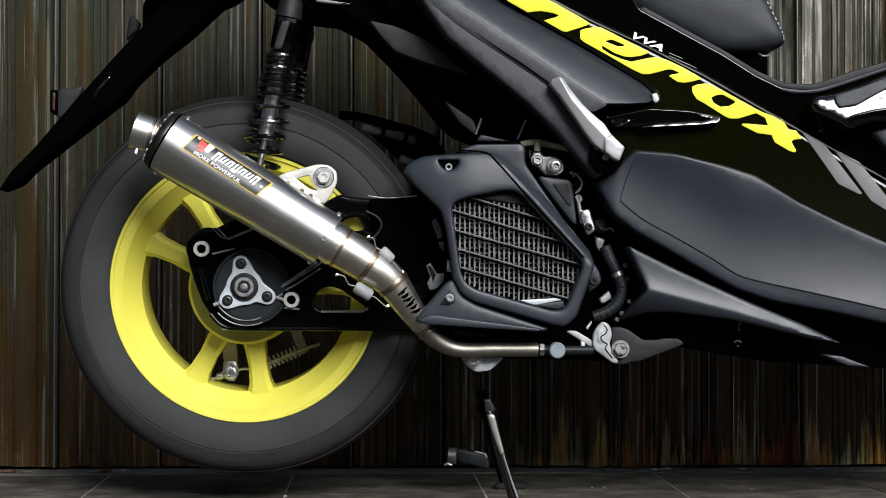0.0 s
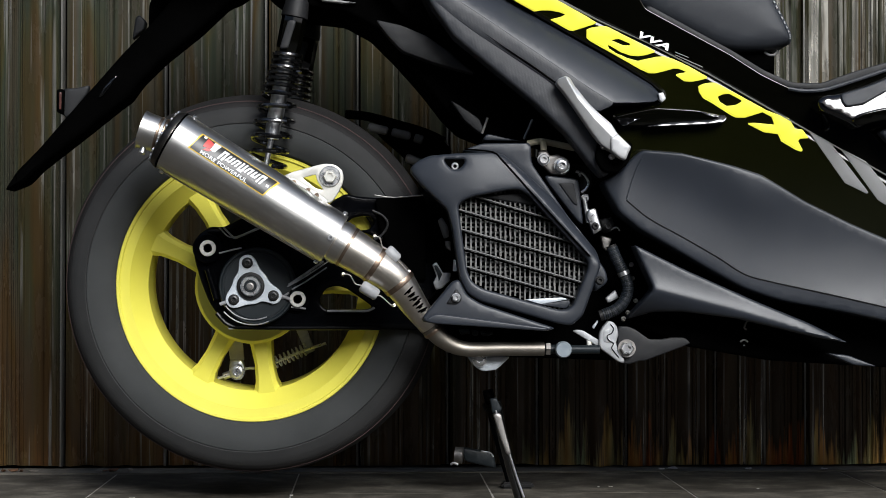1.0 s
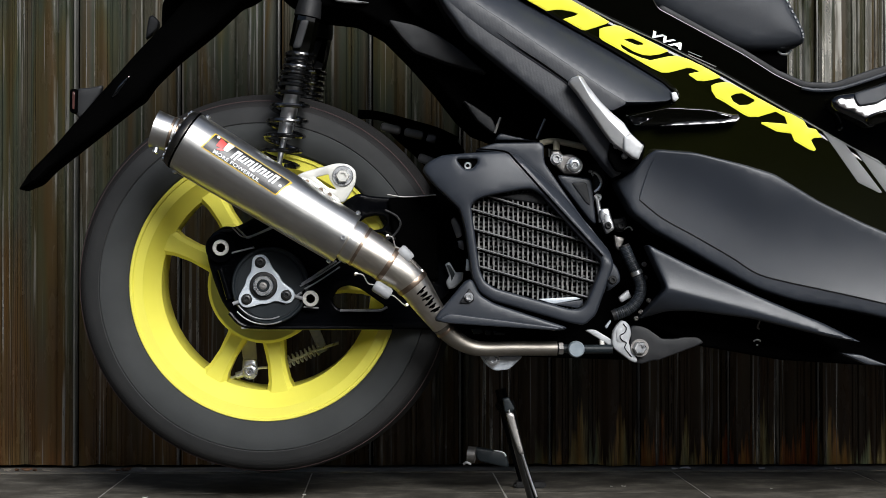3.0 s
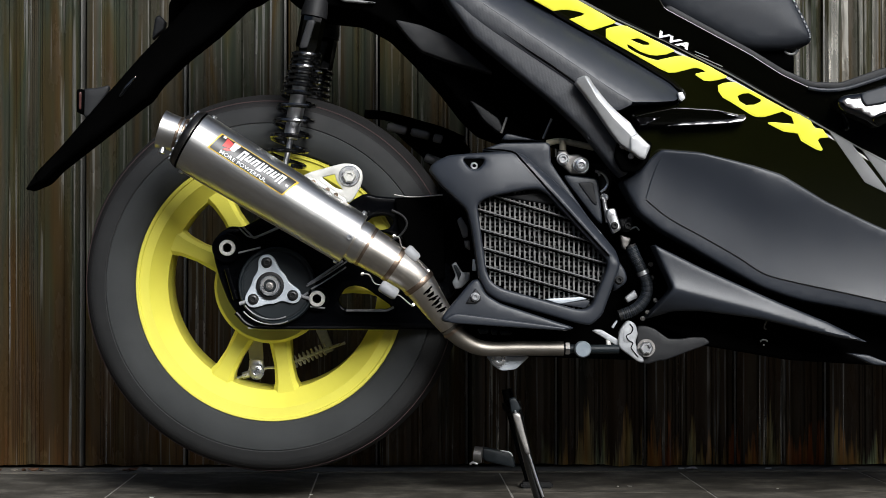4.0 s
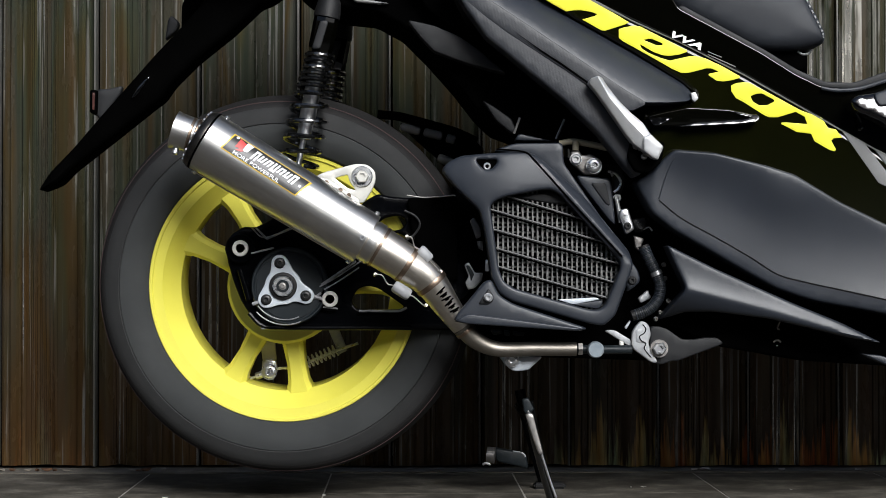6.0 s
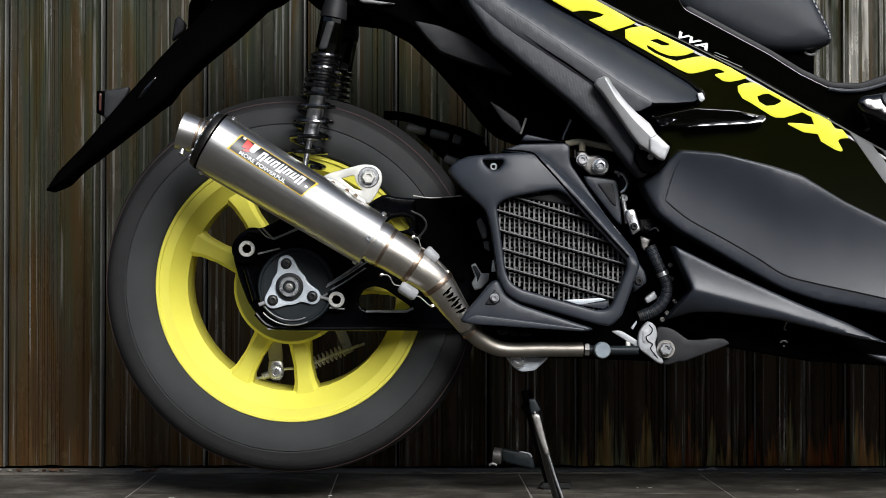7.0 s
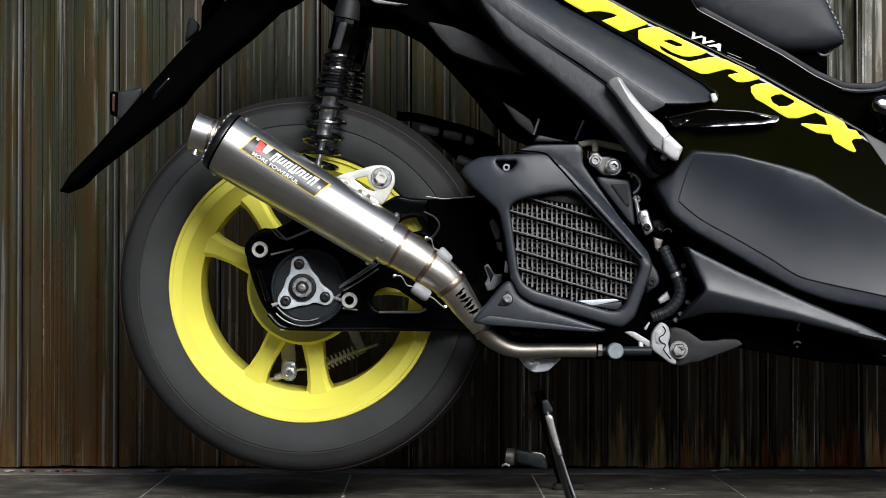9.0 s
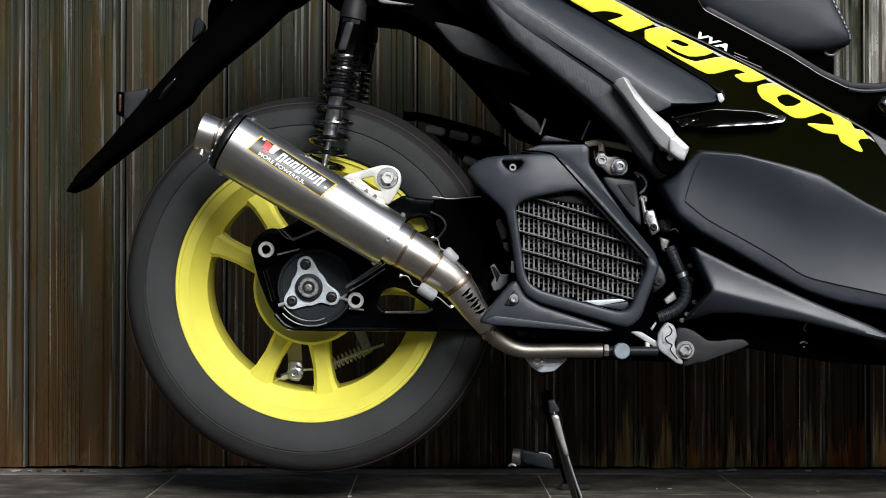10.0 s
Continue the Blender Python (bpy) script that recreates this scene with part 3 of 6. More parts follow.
for ang in (121, 156, 240, 277, 1, 38):
    a = radians(ang)
    ux, uz = math.cos(a), math.sin(a)
    bm = bmesh.new()
    rings = []
    for r, w, yf, yb in ((0.066, 0.020, -0.040, 0.010), (0.085, 0.0150, -0.037, 0.008), (0.115, 0.0130, -0.032, 0.006), (0.140, 0.0150, -0.031, 0.008), (0.158, 0.0210, -0.032, 0.014)):
        c = Vector((ux * r, 0, uz * r))
        t = Vector((-uz, 0, ux))
        ring = [(w * 0.62, yf), (w, yf + 0.006), (w, yb - 0.006), (w * 0.7, yb), (-w * 0.7, yb), (-w, yb - 0.006), (-w, yf + 0.006), (-w * 0.62, yf)]
        rings.append([bm.verts.new(c + t * s + Vector((0, y, 0))) for s, y in ring])
    for p, q in zip(rings, rings[1:]):
        for i in range(8):
            bm.faces.new((p[i], p[(i + 1) % 8], q[(i + 1) % 8], q[i]))
    part("spoke", bm, yellow_paint, wheel)

# brake arm, rod and return spring on the far side
brake = empty("brake_linkage", (0, 0, 0), scooter)
tagged(brake, "zinc plated drum brake arm with rod and return spring")
part("arm", slab([(-0.037, 0.236), (-0.015, 0.236), (-0.012, 0.202), (-0.033, 0.202)], 0.030, 0.006, 0.001, rounds=1), pale_alu, brake)
part("clevis", slab([(-0.033, 0.204), (-0.013, 0.204), (-0.010, 0.188), (-0.016, 0.174), (-0.028, 0.174), (-0.034, 0.188)], 0.024, 0.010, 0.002), zinc, brake)
bolt(brake, (-0.0224, 0.022, 0.1860), 0.0095, zinc)
part("rod", tube([(-0.0510, 0.027, 0.1758), (-0.0361, 0.027, 0.1808), (-0.0086, 0.027, 0.1907), (0.0172, 0.027, 0.1932), (0.0705, 0.027, 0.2148), (0.1089, 0.027, 0.2281)], 0.0022, 8), zinc, brake)
part("barrel", tube([(-0.0427, 0.027, 0.1791), (-0.0327, 0.027, 0.1824)], 0.0055, 10, smooth=False), zinc, brake)
A, B = Vector((0.0205, 0.027, 0.1940)), Vector((0.0805, 0.027, 0.2198))
u_, v_, w_ = frame_of(B - A)
L_ = (B - A).length
part("return_spring", tube([tuple(A + w_ * L_ * i / 120 + (u_ * math.cos(i * 0.52) + v_ * math.sin(i * 0.52)) * 0.0082) for i in range(121)], 0.0013, 6, 1, smooth=False), pale_alu, brake)
part("bracket", slab([(0.064, 0.249), (0.080, 0.249), (0.093, 0.217), (0.079, 0.211), (0.074, 0.226)], 0.026, 0.010, 0.002, rounds=1), alloy_mid, brake)

# right-hand hub carrier and swing arm
carrier = empty("hub_carrier", (0, 0, 0), scooter)
tagged(carrier, "black cast hub carrier with a silver three-lobed bearing flange")
part("plate", slab([(-0.074, 0.350), (-0.076, 0.370), (-0.069, 0.387), (-0.051, 0.398), (-0.034, 0.396), (0.003, 0.417), (0.075, 0.400), (0.123, 0.363), (0.171, 0.319), (0.247, 0.295), (0.250, 0.252), (-0.019, 0.252), (-0.038, 0.267), (-0.054, 0.291), (-0.065, 0.319)], -0.095, 0.022, 0.004, holes=([(0.102, 0.292), (0.110, 0.309), (0.125, 0.314), (0.141, 0.310), (0.178, 0.284), (0.171, 0.280), (0.112, 0.280)],), cell=0.010, back=False), engine_black, carrier)
part("case_arm", slab([(0.1085, 0.4213), (0.1227, 0.4350), (0.1401, 0.4445), (0.1559, 0.4403), (0.1849, 0.4383), (0.2509, 0.4415), (0.2546, 0.4225), (0.2546, 0.3328), (0.2219, 0.3354), (0.2008, 0.3644), (0.1744, 0.3865), (0.1375, 0.3960)], -0.100, 0.02, 0.004, holes=([(0.1407, 0.4023), (0.1491, 0.4097), (0.1638, 0.4129), (0.1754, 0.4108), (0.1797, 0.4029), (0.1733, 0.3939), (0.1612, 0.3918)],), cell=0.009, back=False), engine_black, carrier, "gloss black casting that reaches to the engine")
part("lower_rib", tube([(-0.0427, -0.098, 0.2747), (-0.0235, -0.098, 0.2571), (0.0115, -0.098, 0.2539), (0.1072, -0.098, 0.2538), (0.1888, -0.098, 0.2537)], 0.0032, 8), engine_black, carrier)
part("ear", lathe([(0, 0.021), (0.010, 0.021), (0.012, 0.019), (0.012, 0.0)], (-0.0551, -0.094, 0.3666), (0, -1, 0), 32), engine_black, carrier)
part("ear", lathe([(0, 0.017), (0.010, 0.017), (0.012, 0.015), (0.012, 0.0)], (0.0719, -0.094, 0.2946), (0, -1, 0), 32), engine_black, carrier)
for at in ((-0.0542, -0.105, 0.3665), (0.0723, -0.105, 0.2947)):
    part("spacer", lathe([(0, 0.0115), (0.006, 0.0115), (0.007, 0.0105), (0.007, 0.0065), (0.001, 0.006), (0.001, 0.0)], at, (0, -1, 0), 32), pale_alu, carrier, "pale aluminium spacer ring")
part("bearing_housing", lathe([(0, 0.055), (0.010, 0.055), (0.013, 0.053), (0.013, 0.051), (0.011, 0.049), (0.011, 0.0)], (0.0152, -0.095, 0.3130), (0, -1, 0), 64), cap_grey, carrier, "dark grey round bearing housing")
for r0, a0, a1 in ((0.0475, 216, 300), (0.0545, 222, 300)):
    part("ridge", tube([(0.0094 + math.cos(radians(a)) * r0, -0.1085, 0.3131 + math.sin(radians(a)) * r0) for a in range(a0, a1, 6)], 0.0010, 8), rib_glint, carrier)
part("housing_cap", lathe([(0, 0.047), (0.0012, 0.0465), (0.0012, 0.0)], (0.0152, -0.1062, 0.3130), (0, -1, 0), 48), cap_grey, carrier)
part("strut", tube([(-0.0552, -0.102, 0.3370), (-0.0424, -0.102, 0.2939)], 0.0045, 10, smooth=False), engine_black, carrier)
# thin ribs whose light grey draws the highlights on the black casting
for p in ((((-0.0327, -0.106, 0.3959), (-0.0168, -0.106, 0.3800)), 0.0014), (((-0.0168, -0.106, 0.3800), (0.0213, -0.106, 0.3960)), 0.0014), (((0.0597, -0.109, 0.3147), (0.1090, -0.109, 0.3481)), 0.0018), (((-0.0389, -0.107, 0.3593), (-0.0072, -0.107, 0.3672)), 0.0014), (((0.1137, -0.104, 0.2779), (0.1712, -0.104, 0.2779)), 0.0018), (((0.1712, -0.104, 0.2779), (0.1808, -0.104, 0.2827)), 0.0018), (((0.0391, -0.109, 0.3019), (0.0645, -0.109, 0.2939)), 0.0026), (((-0.0370, -0.109, 0.2876), (-0.0180, -0.109, 0.2940)), 0.0026), (((0.0628, -0.106, 0.2836), (0.0835, -0.106, 0.2812)), 0.0014), (((0.0359, -0.109, 0.2876), (0.0598, -0.109, 0.3035)), 0.0016)):
    part("rib", tube(p[0], p[1], 8, smooth=False), rib_glint, carrier)
part("rib", tube([(-0.0384, -0.1055, 0.3953), (-0.0193, -0.1055, 0.3817), (0.0190, -0.1055, 0.3969), (0.0349, -0.1055, 0.4041)], 0.0011, 8), rib_glint, carrier)
part("rib", tube([(0.0576, -0.1100, 0.3123), (0.0791, -0.1100, 0.3242), (0.1085, -0.1100, 0.3434), (0.1308, -0.1100, 0.3593)], 0.0011, 8), rib_glint, carrier)
part("rib", tube([(0.0639, -0.1100, 0.3083), (0.0846, -0.1100, 0.3202), (0.1133, -0.1100, 0.3394)], 0.0011, 8), rib_glint, carrier)
part("rib", tube([(-0.0259, -0.0985, 0.2530), (0.0347, -0.0985, 0.2538), (0.0987, -0.0985, 0.2538), (0.1788, -0.0985, 0.2545)], 0.0011, 8), rib_glint, carrier)
C0 = Vector((0.0065, -0.108, 0.3131))
lobes = [Vector((0.0016, -0.108, 0.3457)), Vector((-0.0173, -0.108, 0.2940)), Vector((0.0383, -0.108, 0.2995))]
outline = []
for k_, c in enumerate(lobes):
    d = math.atan2(c.z - C0.z, c.x - C0.x)
    outline += [(c.x + 0.0125 * math.cos(d + s), c.z + 0.0125 * math.sin(d + s)) for s in (-1.1, -0.4, 0.4, 1.1)]
    nx = lobes[(k_ + 1) % 3]
    m_ = (c + nx) / 2
    mid = math.atan2(m_.z - C0.z, m_.x - C0.x)
    outline += [(C0.x + 0.0265 * math.cos(mid + s), C0.z + 0.0265 * math.sin(mid + s)) for s in (-0.42, 0.0, 0.42)]
part("flange", slab(outline, -0.113, 0.006, 0.0015, cell=0.005, rounds=2), plate_alu, carrier, "silver three-lobed flange plate")
for c in lobes:
    bolt(carrier, (c.x, -0.112, c.z), 0.0062, black_vinyl)
part("collar", lathe([(0, 0.0195), (0.003, 0.0195), (0.004, 0.0175), (0.004, 0.015), (0.001, 0.0145), (0.001, 0.0)], (C0.x, -0.113, C0.z), (0, -1, 0), 32), soft_rubber, carrier)
part("axle_nut", lathe([(0, 0.0145), (0.008, 0.0145), (0.010, 0.013), (0.010, 0.009), (0.006, 0.0085), (0.006, 0.005), (0.009, 0.005), (0.009, 0.0)], (C0.x, -0.113, C0.z), (0, -1, 0), 24), zinc, carrier)

part("axle_tip", lathe([(0, 0.0088), (0.001, 0.0080), (0.001, 0.0)], (C0.x, -0.1225, C0.z), (0, -1, 0), 24), cap_grey, carrier)
bolt(carrier, (C0.x, -0.1232, C0.z), 0.0042, dull_steel, long=0.002)


# shock absorbers
def shock(parent, dx, y, label):
    sh = empty("shock_absorber", (0, 0, 0), parent)
    tagged(sh, label)
    top, low = Vector((0.0698, -0.115, 0.7036)), Vector((0.0272, -0.115, 0.4785))
    top, low = Vector((top.x + dx, y, top.z)), Vector((low.x + dx, y, low.z))
    ax = low - top
    u, v, w = frame_of(ax)
    part("cap", lathe([(-0.026, 0.0), (-0.022, 0.009), (-0.012, 0.016), (0.004, 0.0185), (0.012, 0.019), (0.013, 0.0)], top, ax, 28), soft_rubber, sh, "dark grey domed rubber cap")
    cover = [(0.010, 0.016), (0.014, 0.0175), (0.055, 0.0175), (0.064, 0.0150), (0.066, 0.0)]
    part("cover", lathe(cover, top, ax, 8), gloss_black, sh, "gloss black faceted reservoir cover")
    part("window", slab([(top.x + dx_ + s_ * 0.30, top.z + dz_) for dx_, dz_, s_ in ((-0.005, -0.018, -0.018), (0.007, -0.018, -0.018), (0.007, -0.058, -0.058), (-0.005, -0.058, -0.058))], y - 0.0185, 0.004, 0.0015, cell=0.006), charcoal_dark, sh)
    part("body", lathe([(0.060, 0.0115), (0.160, 0.0115), (0.163, 0.0105), (0.166, 0.0105), (0.186, 0.0105), (0.188, 0.0)], top, ax, 24), chrome, sh, "polished damper body")
    part("rod", lathe([(0.180, 0.0042), (0.240, 0.0042), (0.240, 0.0)], top, ax, 16), chrome, sh)
    pts, s, a = [], 0.062, 0.0
    while s < 0.226:
        pitch_ = 0.0088 if s < 0.112 else 0.0105 + (s - 0.112) * 0.45
        rad = 0.0185 + 0.0085 * min(1, max(0, (s - 0.085) / 0.07))
        pts.append(tuple(top + w * s + (u * math.cos(a) + v * math.sin(a)) * rad))
        s += min(pitch_, 0.0215) / 16
        a += 2 * math.pi / 16
    part("spring", tube(pts, 0.0033, 8, 1, smooth=False), coil_paint, sh, "black coil spring")
    return sh


shock(scooter, 0.0, -0.118, "black coil-over shock absorber with polished damper body")
shock(scooter, 0.010, 0.118, "black coil-over shock absorber on the far side")

# exhaust
exhaust = empty("exhaust", (0, 0, 0), scooter)
tagged(exhaust, "brushed stainless steel slip-on exhaust with a canister and link pipe")
E0, E1 = Vector((-0.0979, -0.190, 0.5133)), Vector((0.1258, -0.190, 0.3768))
EX = E1 - E0
EL = EX.length
R0, R1 = 0.0425, 0.0372
part("canister", lathe([(0, R0 - 0.003), (0.0, R0), (EL, R1), (EL, R1 - 0.004), (EL, 0.0)], E0, EX, 72), steel, exhaust, "brushed steel canister")
part("end_band", lathe([(-0.010, 0.026), (-0.010, R0 - 0.007), (-0.007, R0 - 0.002), (-0.001, R0 + 0.0008), (0.001, R0 + 0.0008), (0.001, R0 - 0.002), (0.0, R0 - 0.004)], E0, EX, 64), end_steel, exhaust, "dark steel end band")
part("end_gap", lathe([(0.0012, R0 + 0.0002), (0.0012, R0 + 0.0007), (0.0040, R0 + 0.0007), (0.0040, R0 + 0.0002)], E0, EX, 64), black_plastic, exhaust)
uu, vv, ww = frame_of(EX)
for i in range(18):
    a = 2 * math.pi * i / 18
    part("rivet", lathe([(0, 0.0036), (0.0020, 0.0032), (0.003, 0)], E0 - ww * 0.0088 + (uu * math.cos(a) + vv * math.sin(a)) * (R0 - 0.0055), -EX, 10), zinc, exhaust)
T0, T1 = Vector((-0.1033, -0.190, 0.5163)), Vector((-0.1363, -0.190, 0.5271))
TX = T1 - T0
part("outlet", lathe([(-0.006, 0.0235), (0.006, 0.0240), (TX.length - 0.002, 0.0255), (TX.length, 0.0265), (TX.length + 0.002, 0.0265), (TX.length + 0.002, 0.0235), (0.0, 0.0215)], T0, TX, 48), steel, exhaust, "polished outlet pipe with a brown heat tint")
for s_ in (0.0015, 0.0090):
    part("outlet_weld", lathe([(s_, 0.0236), (s_ + 0.0015, 0.0250), (s_ + 0.0040, 0.0252), (s_ + 0.0055, 0.0238)], T0, TX, 48), weld_steel, exhaust)
part("outlet_bolt", lathe([(0, 0.0045), (0.009, 0.0045), (0.010, 0.003), (0.010, 0)], (-0.1341, -0.195, 0.5028), (-0.25, -0.2, -0.9), 10), zinc, exhaust)
part("seam", tube([tuple(E0 + ww * (0.01 + (EL - 0.02) * k / 6) - Vector((0, 0, 1)).cross(ww).cross(ww) * 0 + (vv if vv.z < 0 else -vv) * ((R0 + (R1 - R0) * k / 6) + 0.0004)) for k in range(7)], 0.0013, 6), pipe_steel, exhaust)
for at in ((-0.0848, -0.228, 0.5044), (0.1204, -0.226, 0.3783)):
    bolt(exhaust, at, 0.0036, zinc, long=0.004)
for s_ in (0.012, EL - 0.006):
    for sg in (1, -1):
        q = E0 + ww * s_ + (vv * sg) * (R0 + (R1 - R0) * s_ / EL)
        part("bolt", lathe([(0, 0.0036), (0.003, 0.0036), (0.0042, 0.002), (0.0042, 0)], q, vv * sg, 10), zinc, exhaust)

# sticker wrapped on the canister
def wrap(s, a, lift):
    """A point on the canister: s along it, a degrees up from the side that faces -y."""
    up = vv if vv.z > 0 else -vv
    r = R0 + (R1 - R0) * s / EL + lift
    return E0 + ww * s + (Vector((0, -1, 0)) * math.cos(radians(a)) + up * math.sin(radians(a))) * r


def decal(name, corners, lift, material, parent, label=""):
    """A thin sticker on the canister; corners as (along, angle)."""
    bm = bmesh.new()
    n = 10
    grid = {}
    (s0, a0), (s1, a1), (s2, a2), (s3, a3) = corners
    for i in range(n + 1):
        for j in range(n + 1):
            u, v = i / n, j / n
            s = (s0 * (1 - u) + s1 * u) * (1 - v) + (s3 * (1 - u) + s2 * u) * v
            a = (a0 * (1 - u) + a1 * u) * (1 - v) + (a3 * (1 - u) + a2 * u) * v
            grid[i, j] = bm.verts.new(wrap(s, a, lift))
    for i in range(n):
        for j in range(n):
            bm.faces.new((grid[i, j], grid[i + 1, j], grid[i + 1, j + 1], grid[i, j + 1]))
    return part(name, bm, material, parent, label)


badge = decal("badge", [(0.030, 4), (0.150, 0), (0.160, 42), (0.036, 44)], 0.0007, gold_vinyl, exhaust, "black sticker with a golden yellow border, white blocks and small capitals")
decal("badge_field", [(0.0325, 6), (0.1485, 2), (0.1565, 40), (0.038, 41.5)], 0.0012, black_vinyl, exhaust)
decal("badge_mark", [(0.046, 20), (0.056, 23), (0.058, 36), (0.047, 40)], 0.0017, red_vinyl, exhaust)
decal("badge_mark", [(0.0485, 15), (0.0560, 17), (0.0600, 22), (0.0530, 22)], 0.0018, red_vinyl, exhaust)
decal("badge_mark", [(0.057, 20), (0.064, 22), (0.068, 40), (0.058, 40)], 0.0017, white_vinyl, exhaust)
for k_ in range(7):
    s_ = 0.0705 + 0.0100 * k_
    lo_, hi_ = (19, 34) if k_ % 3 else (15, 36)
    lean_ = 0.0042
    for d_ in (0.0, 0.0050):
        decal("badge_mark", [(s_ + d_, lo_), (s_ + d_ + 0.0030, lo_), (s_ + d_ + 0.0030 + lean_, hi_), (s_ + d_ + lean_, hi_)], 0.0017, white_vinyl, exhaust)
    f0, f1 = (0.0, 0.24) if k_ % 2 else (0.76, 1.0)
    a0_, a1_ = lo_ + (hi_ - lo_) * f0, lo_ + (hi_ - lo_) * f1
    decal("badge_mark", [(s_ + lean_ * f0, a0_), (s_ + lean_ * f0 + 0.0080, a0_), (s_ + lean_ * f1 + 0.0080, a1_), (s_ + lean_ * f1, a1_)], 0.0019, white_vinyl, exhaust)
for s_, a_ in ((0.041, 36), (0.146, 18)):
    decal("badge_dot", [(s_, a_), (s_ + 0.004, a_), (s_ + 0.004, a_ + 5), (s_, a_ + 5)], 0.0017, white_vinyl, exhaust)
nrm = wrap(0.05, 10, 1) - wrap(0.05, 10, 0)
org = wrap(0.047, 6.6, 0.0020)
xd = (wrap(0.140, 3.0, 0.0020) - org).normalized()
yd = nrm.normalized().cross(xd)
tm = Matrix((xd, yd, nrm.normalized())).transposed().to_4x4()
tm.translation = org
lettering("badge_words", "MORE POWERFUL", tm @ pose(0, 0, 0, -90, 0, 0), 0.0072, white_vinyl, exhaust, 0, 0.0, "", 1.22)

# link pipe
LP = [(0.1173, -0.190, 0.3822), (0.1498, -0.190, 0.3628), (0.1792, -0.188, 0.3443), (0.2102, -0.184, 0.3218), (0.2352, -0.178, 0.2876), (0.2572, -0.172, 0.2579), (0.2768, -0.168, 0.2382), (0.3059, -0.165, 0.2263), (0.3593, -0.165, 0.2263), (0.4158, -0.165, 0.2262)]
LR = [0.0300, 0.0285, 0.0265, 0.0235, 0.0190, 0.0150, 0.0122, 0.0105, 0.0100, 0.0098]
part("link_pipe", tube([(*p, r) for p, r in zip(LP[:6], LR[:6])], n=40, per=8), pipe_steel, exhaust, "heat tinted stainless link pipe")
part("tail_pipe", tube([(*p, r) for p, r in zip(LP[5:], LR[5:])], n=32, per=8), tail_steel, exhaust, "dull steel header pipe")
def ring(name, i, f_, wide, lift, mat):
    p = glide([(*p_, r) for p_, r in zip(LP, LR)], 20)
    k = int((i + f_) * 20)
    c, t = Vector(p[k][:3]), Vector((p[k + 1] - p[k - 1])[:3])
    r = p[k][3]
    return part(name, lathe([(-wide, r - 0.001), (-wide, r + lift), (-wide * 0.6, r + lift * 1.3), (wide * 0.6, r + lift * 1.3), (wide, r + lift), (wide, r - 0.001)], c, t, 40), mat, exhaust)
ring("collar", 0, 0.50, 0.006, 0.0012, steel)
ring("weld", 0, 0.80, 0.0022, 0.0008, weld_steel)
ring("weld", 2, 0.05, 0.0036, 0.0010, weld_steel)
ring("weld", 3, 0.15, 0.0036, 0.0010, weld_steel)
ring("weld", 5, 0.25, 0.0024, 0.0010, weld_steel)
part("tail_nut", lathe([(0, 0.0092), (0.006, 0.0092), (0.006, 0.0)], (0.4182, -0.165, 0.2262), (1, 0, 0), 6), dull_steel, exhaust)
part("front_pipe", tube([(0.4145, -0.162, 0.2261), (0.4539, -0.162, 0.2252), (0.4933, -0.162, 0.2252)], 0.0062, 16), cap_grey, exhaust)
part("sensor_cap", lathe([(0, 0.0115), (0.012, 0.0115), (0.014, 0.010), (0.014, 0.0)], (0.4415, -0.168, 0.2255), (0, -1, 0), 28), grey_blue, exhaust, "blue grey round plug")
# worn maker's mark pressed into the pipe: plain strokes
for k_ in range(6):
    c = Vector((0.2270, -0.2030, 0.3070)).lerp(Vector((0.2462, -0.1945, 0.2810)), k_ / 5)
    for off, wide_, mat_ in ((0.0, (0.0082, 0.0060, 0.0074)[k_ % 3], black_plastic), (0.0021, (0.0030, 0.0042)[k_ % 2], black_plastic)):
        part("pressed_mark", block((c.x - wide_ + off * 0.6, c.y - 0.0022, c.z - 0.0011 - off * 0.8), (c.x + wide_ + off * 0.6, c.y + 0.0010, c.z + 0.0011 - off * 0.8), 0.0004, Euler((0, radians(-36 + 9 * (k_ % 3 - 1)), 0)).to_matrix()), mat_, exhaust)
# retaining springs with silicone sleeves
for a, b in (((0.1807, -0.200, 0.3812), (0.2271, -0.196, 0.3334)), ((0.1377, -0.205, 0.3295), (0.2070, -0.200, 0.2871))):
    a, b = Vector(a), Vector(b)
    d = b - a
    m0, m1 = a + d * 0.36, a + d * 0.68
    part("spring_sleeve", lathe([(0, 0.0), (0, 0.0066), (0.003, 0.0086), (d.length * 0.32 - 0.003, 0.0086), (d.length * 0.32, 0.0066), (d.length * 0.32, 0)], m0, d, 20), silicone, exhaust, "grey white silicone sleeve")
    for p_, q_, sgn in ((a, m0, 1), (b, m1, -1)):
        part("spring_hook", tube([tuple(p_), tuple(p_.lerp(q_, 0.3) + Vector((0.002, 0, 0.003 * sgn))), tuple(p_.lerp(q_, 0.7) - Vector((0.001, 0, 0.002 * sgn))), tuple(q_)], 0.0010, 6), dull_steel, exhaust)
        part("spring_lug", lathe([(-0.004, 0.0), (-0.004, 0.0022), (0.002, 0.0022), (0.002, 0.0)], p_ + Vector((0, 0.004, 0)), (0.3, -1, 0.2), 6), pipe_steel, exhaust)
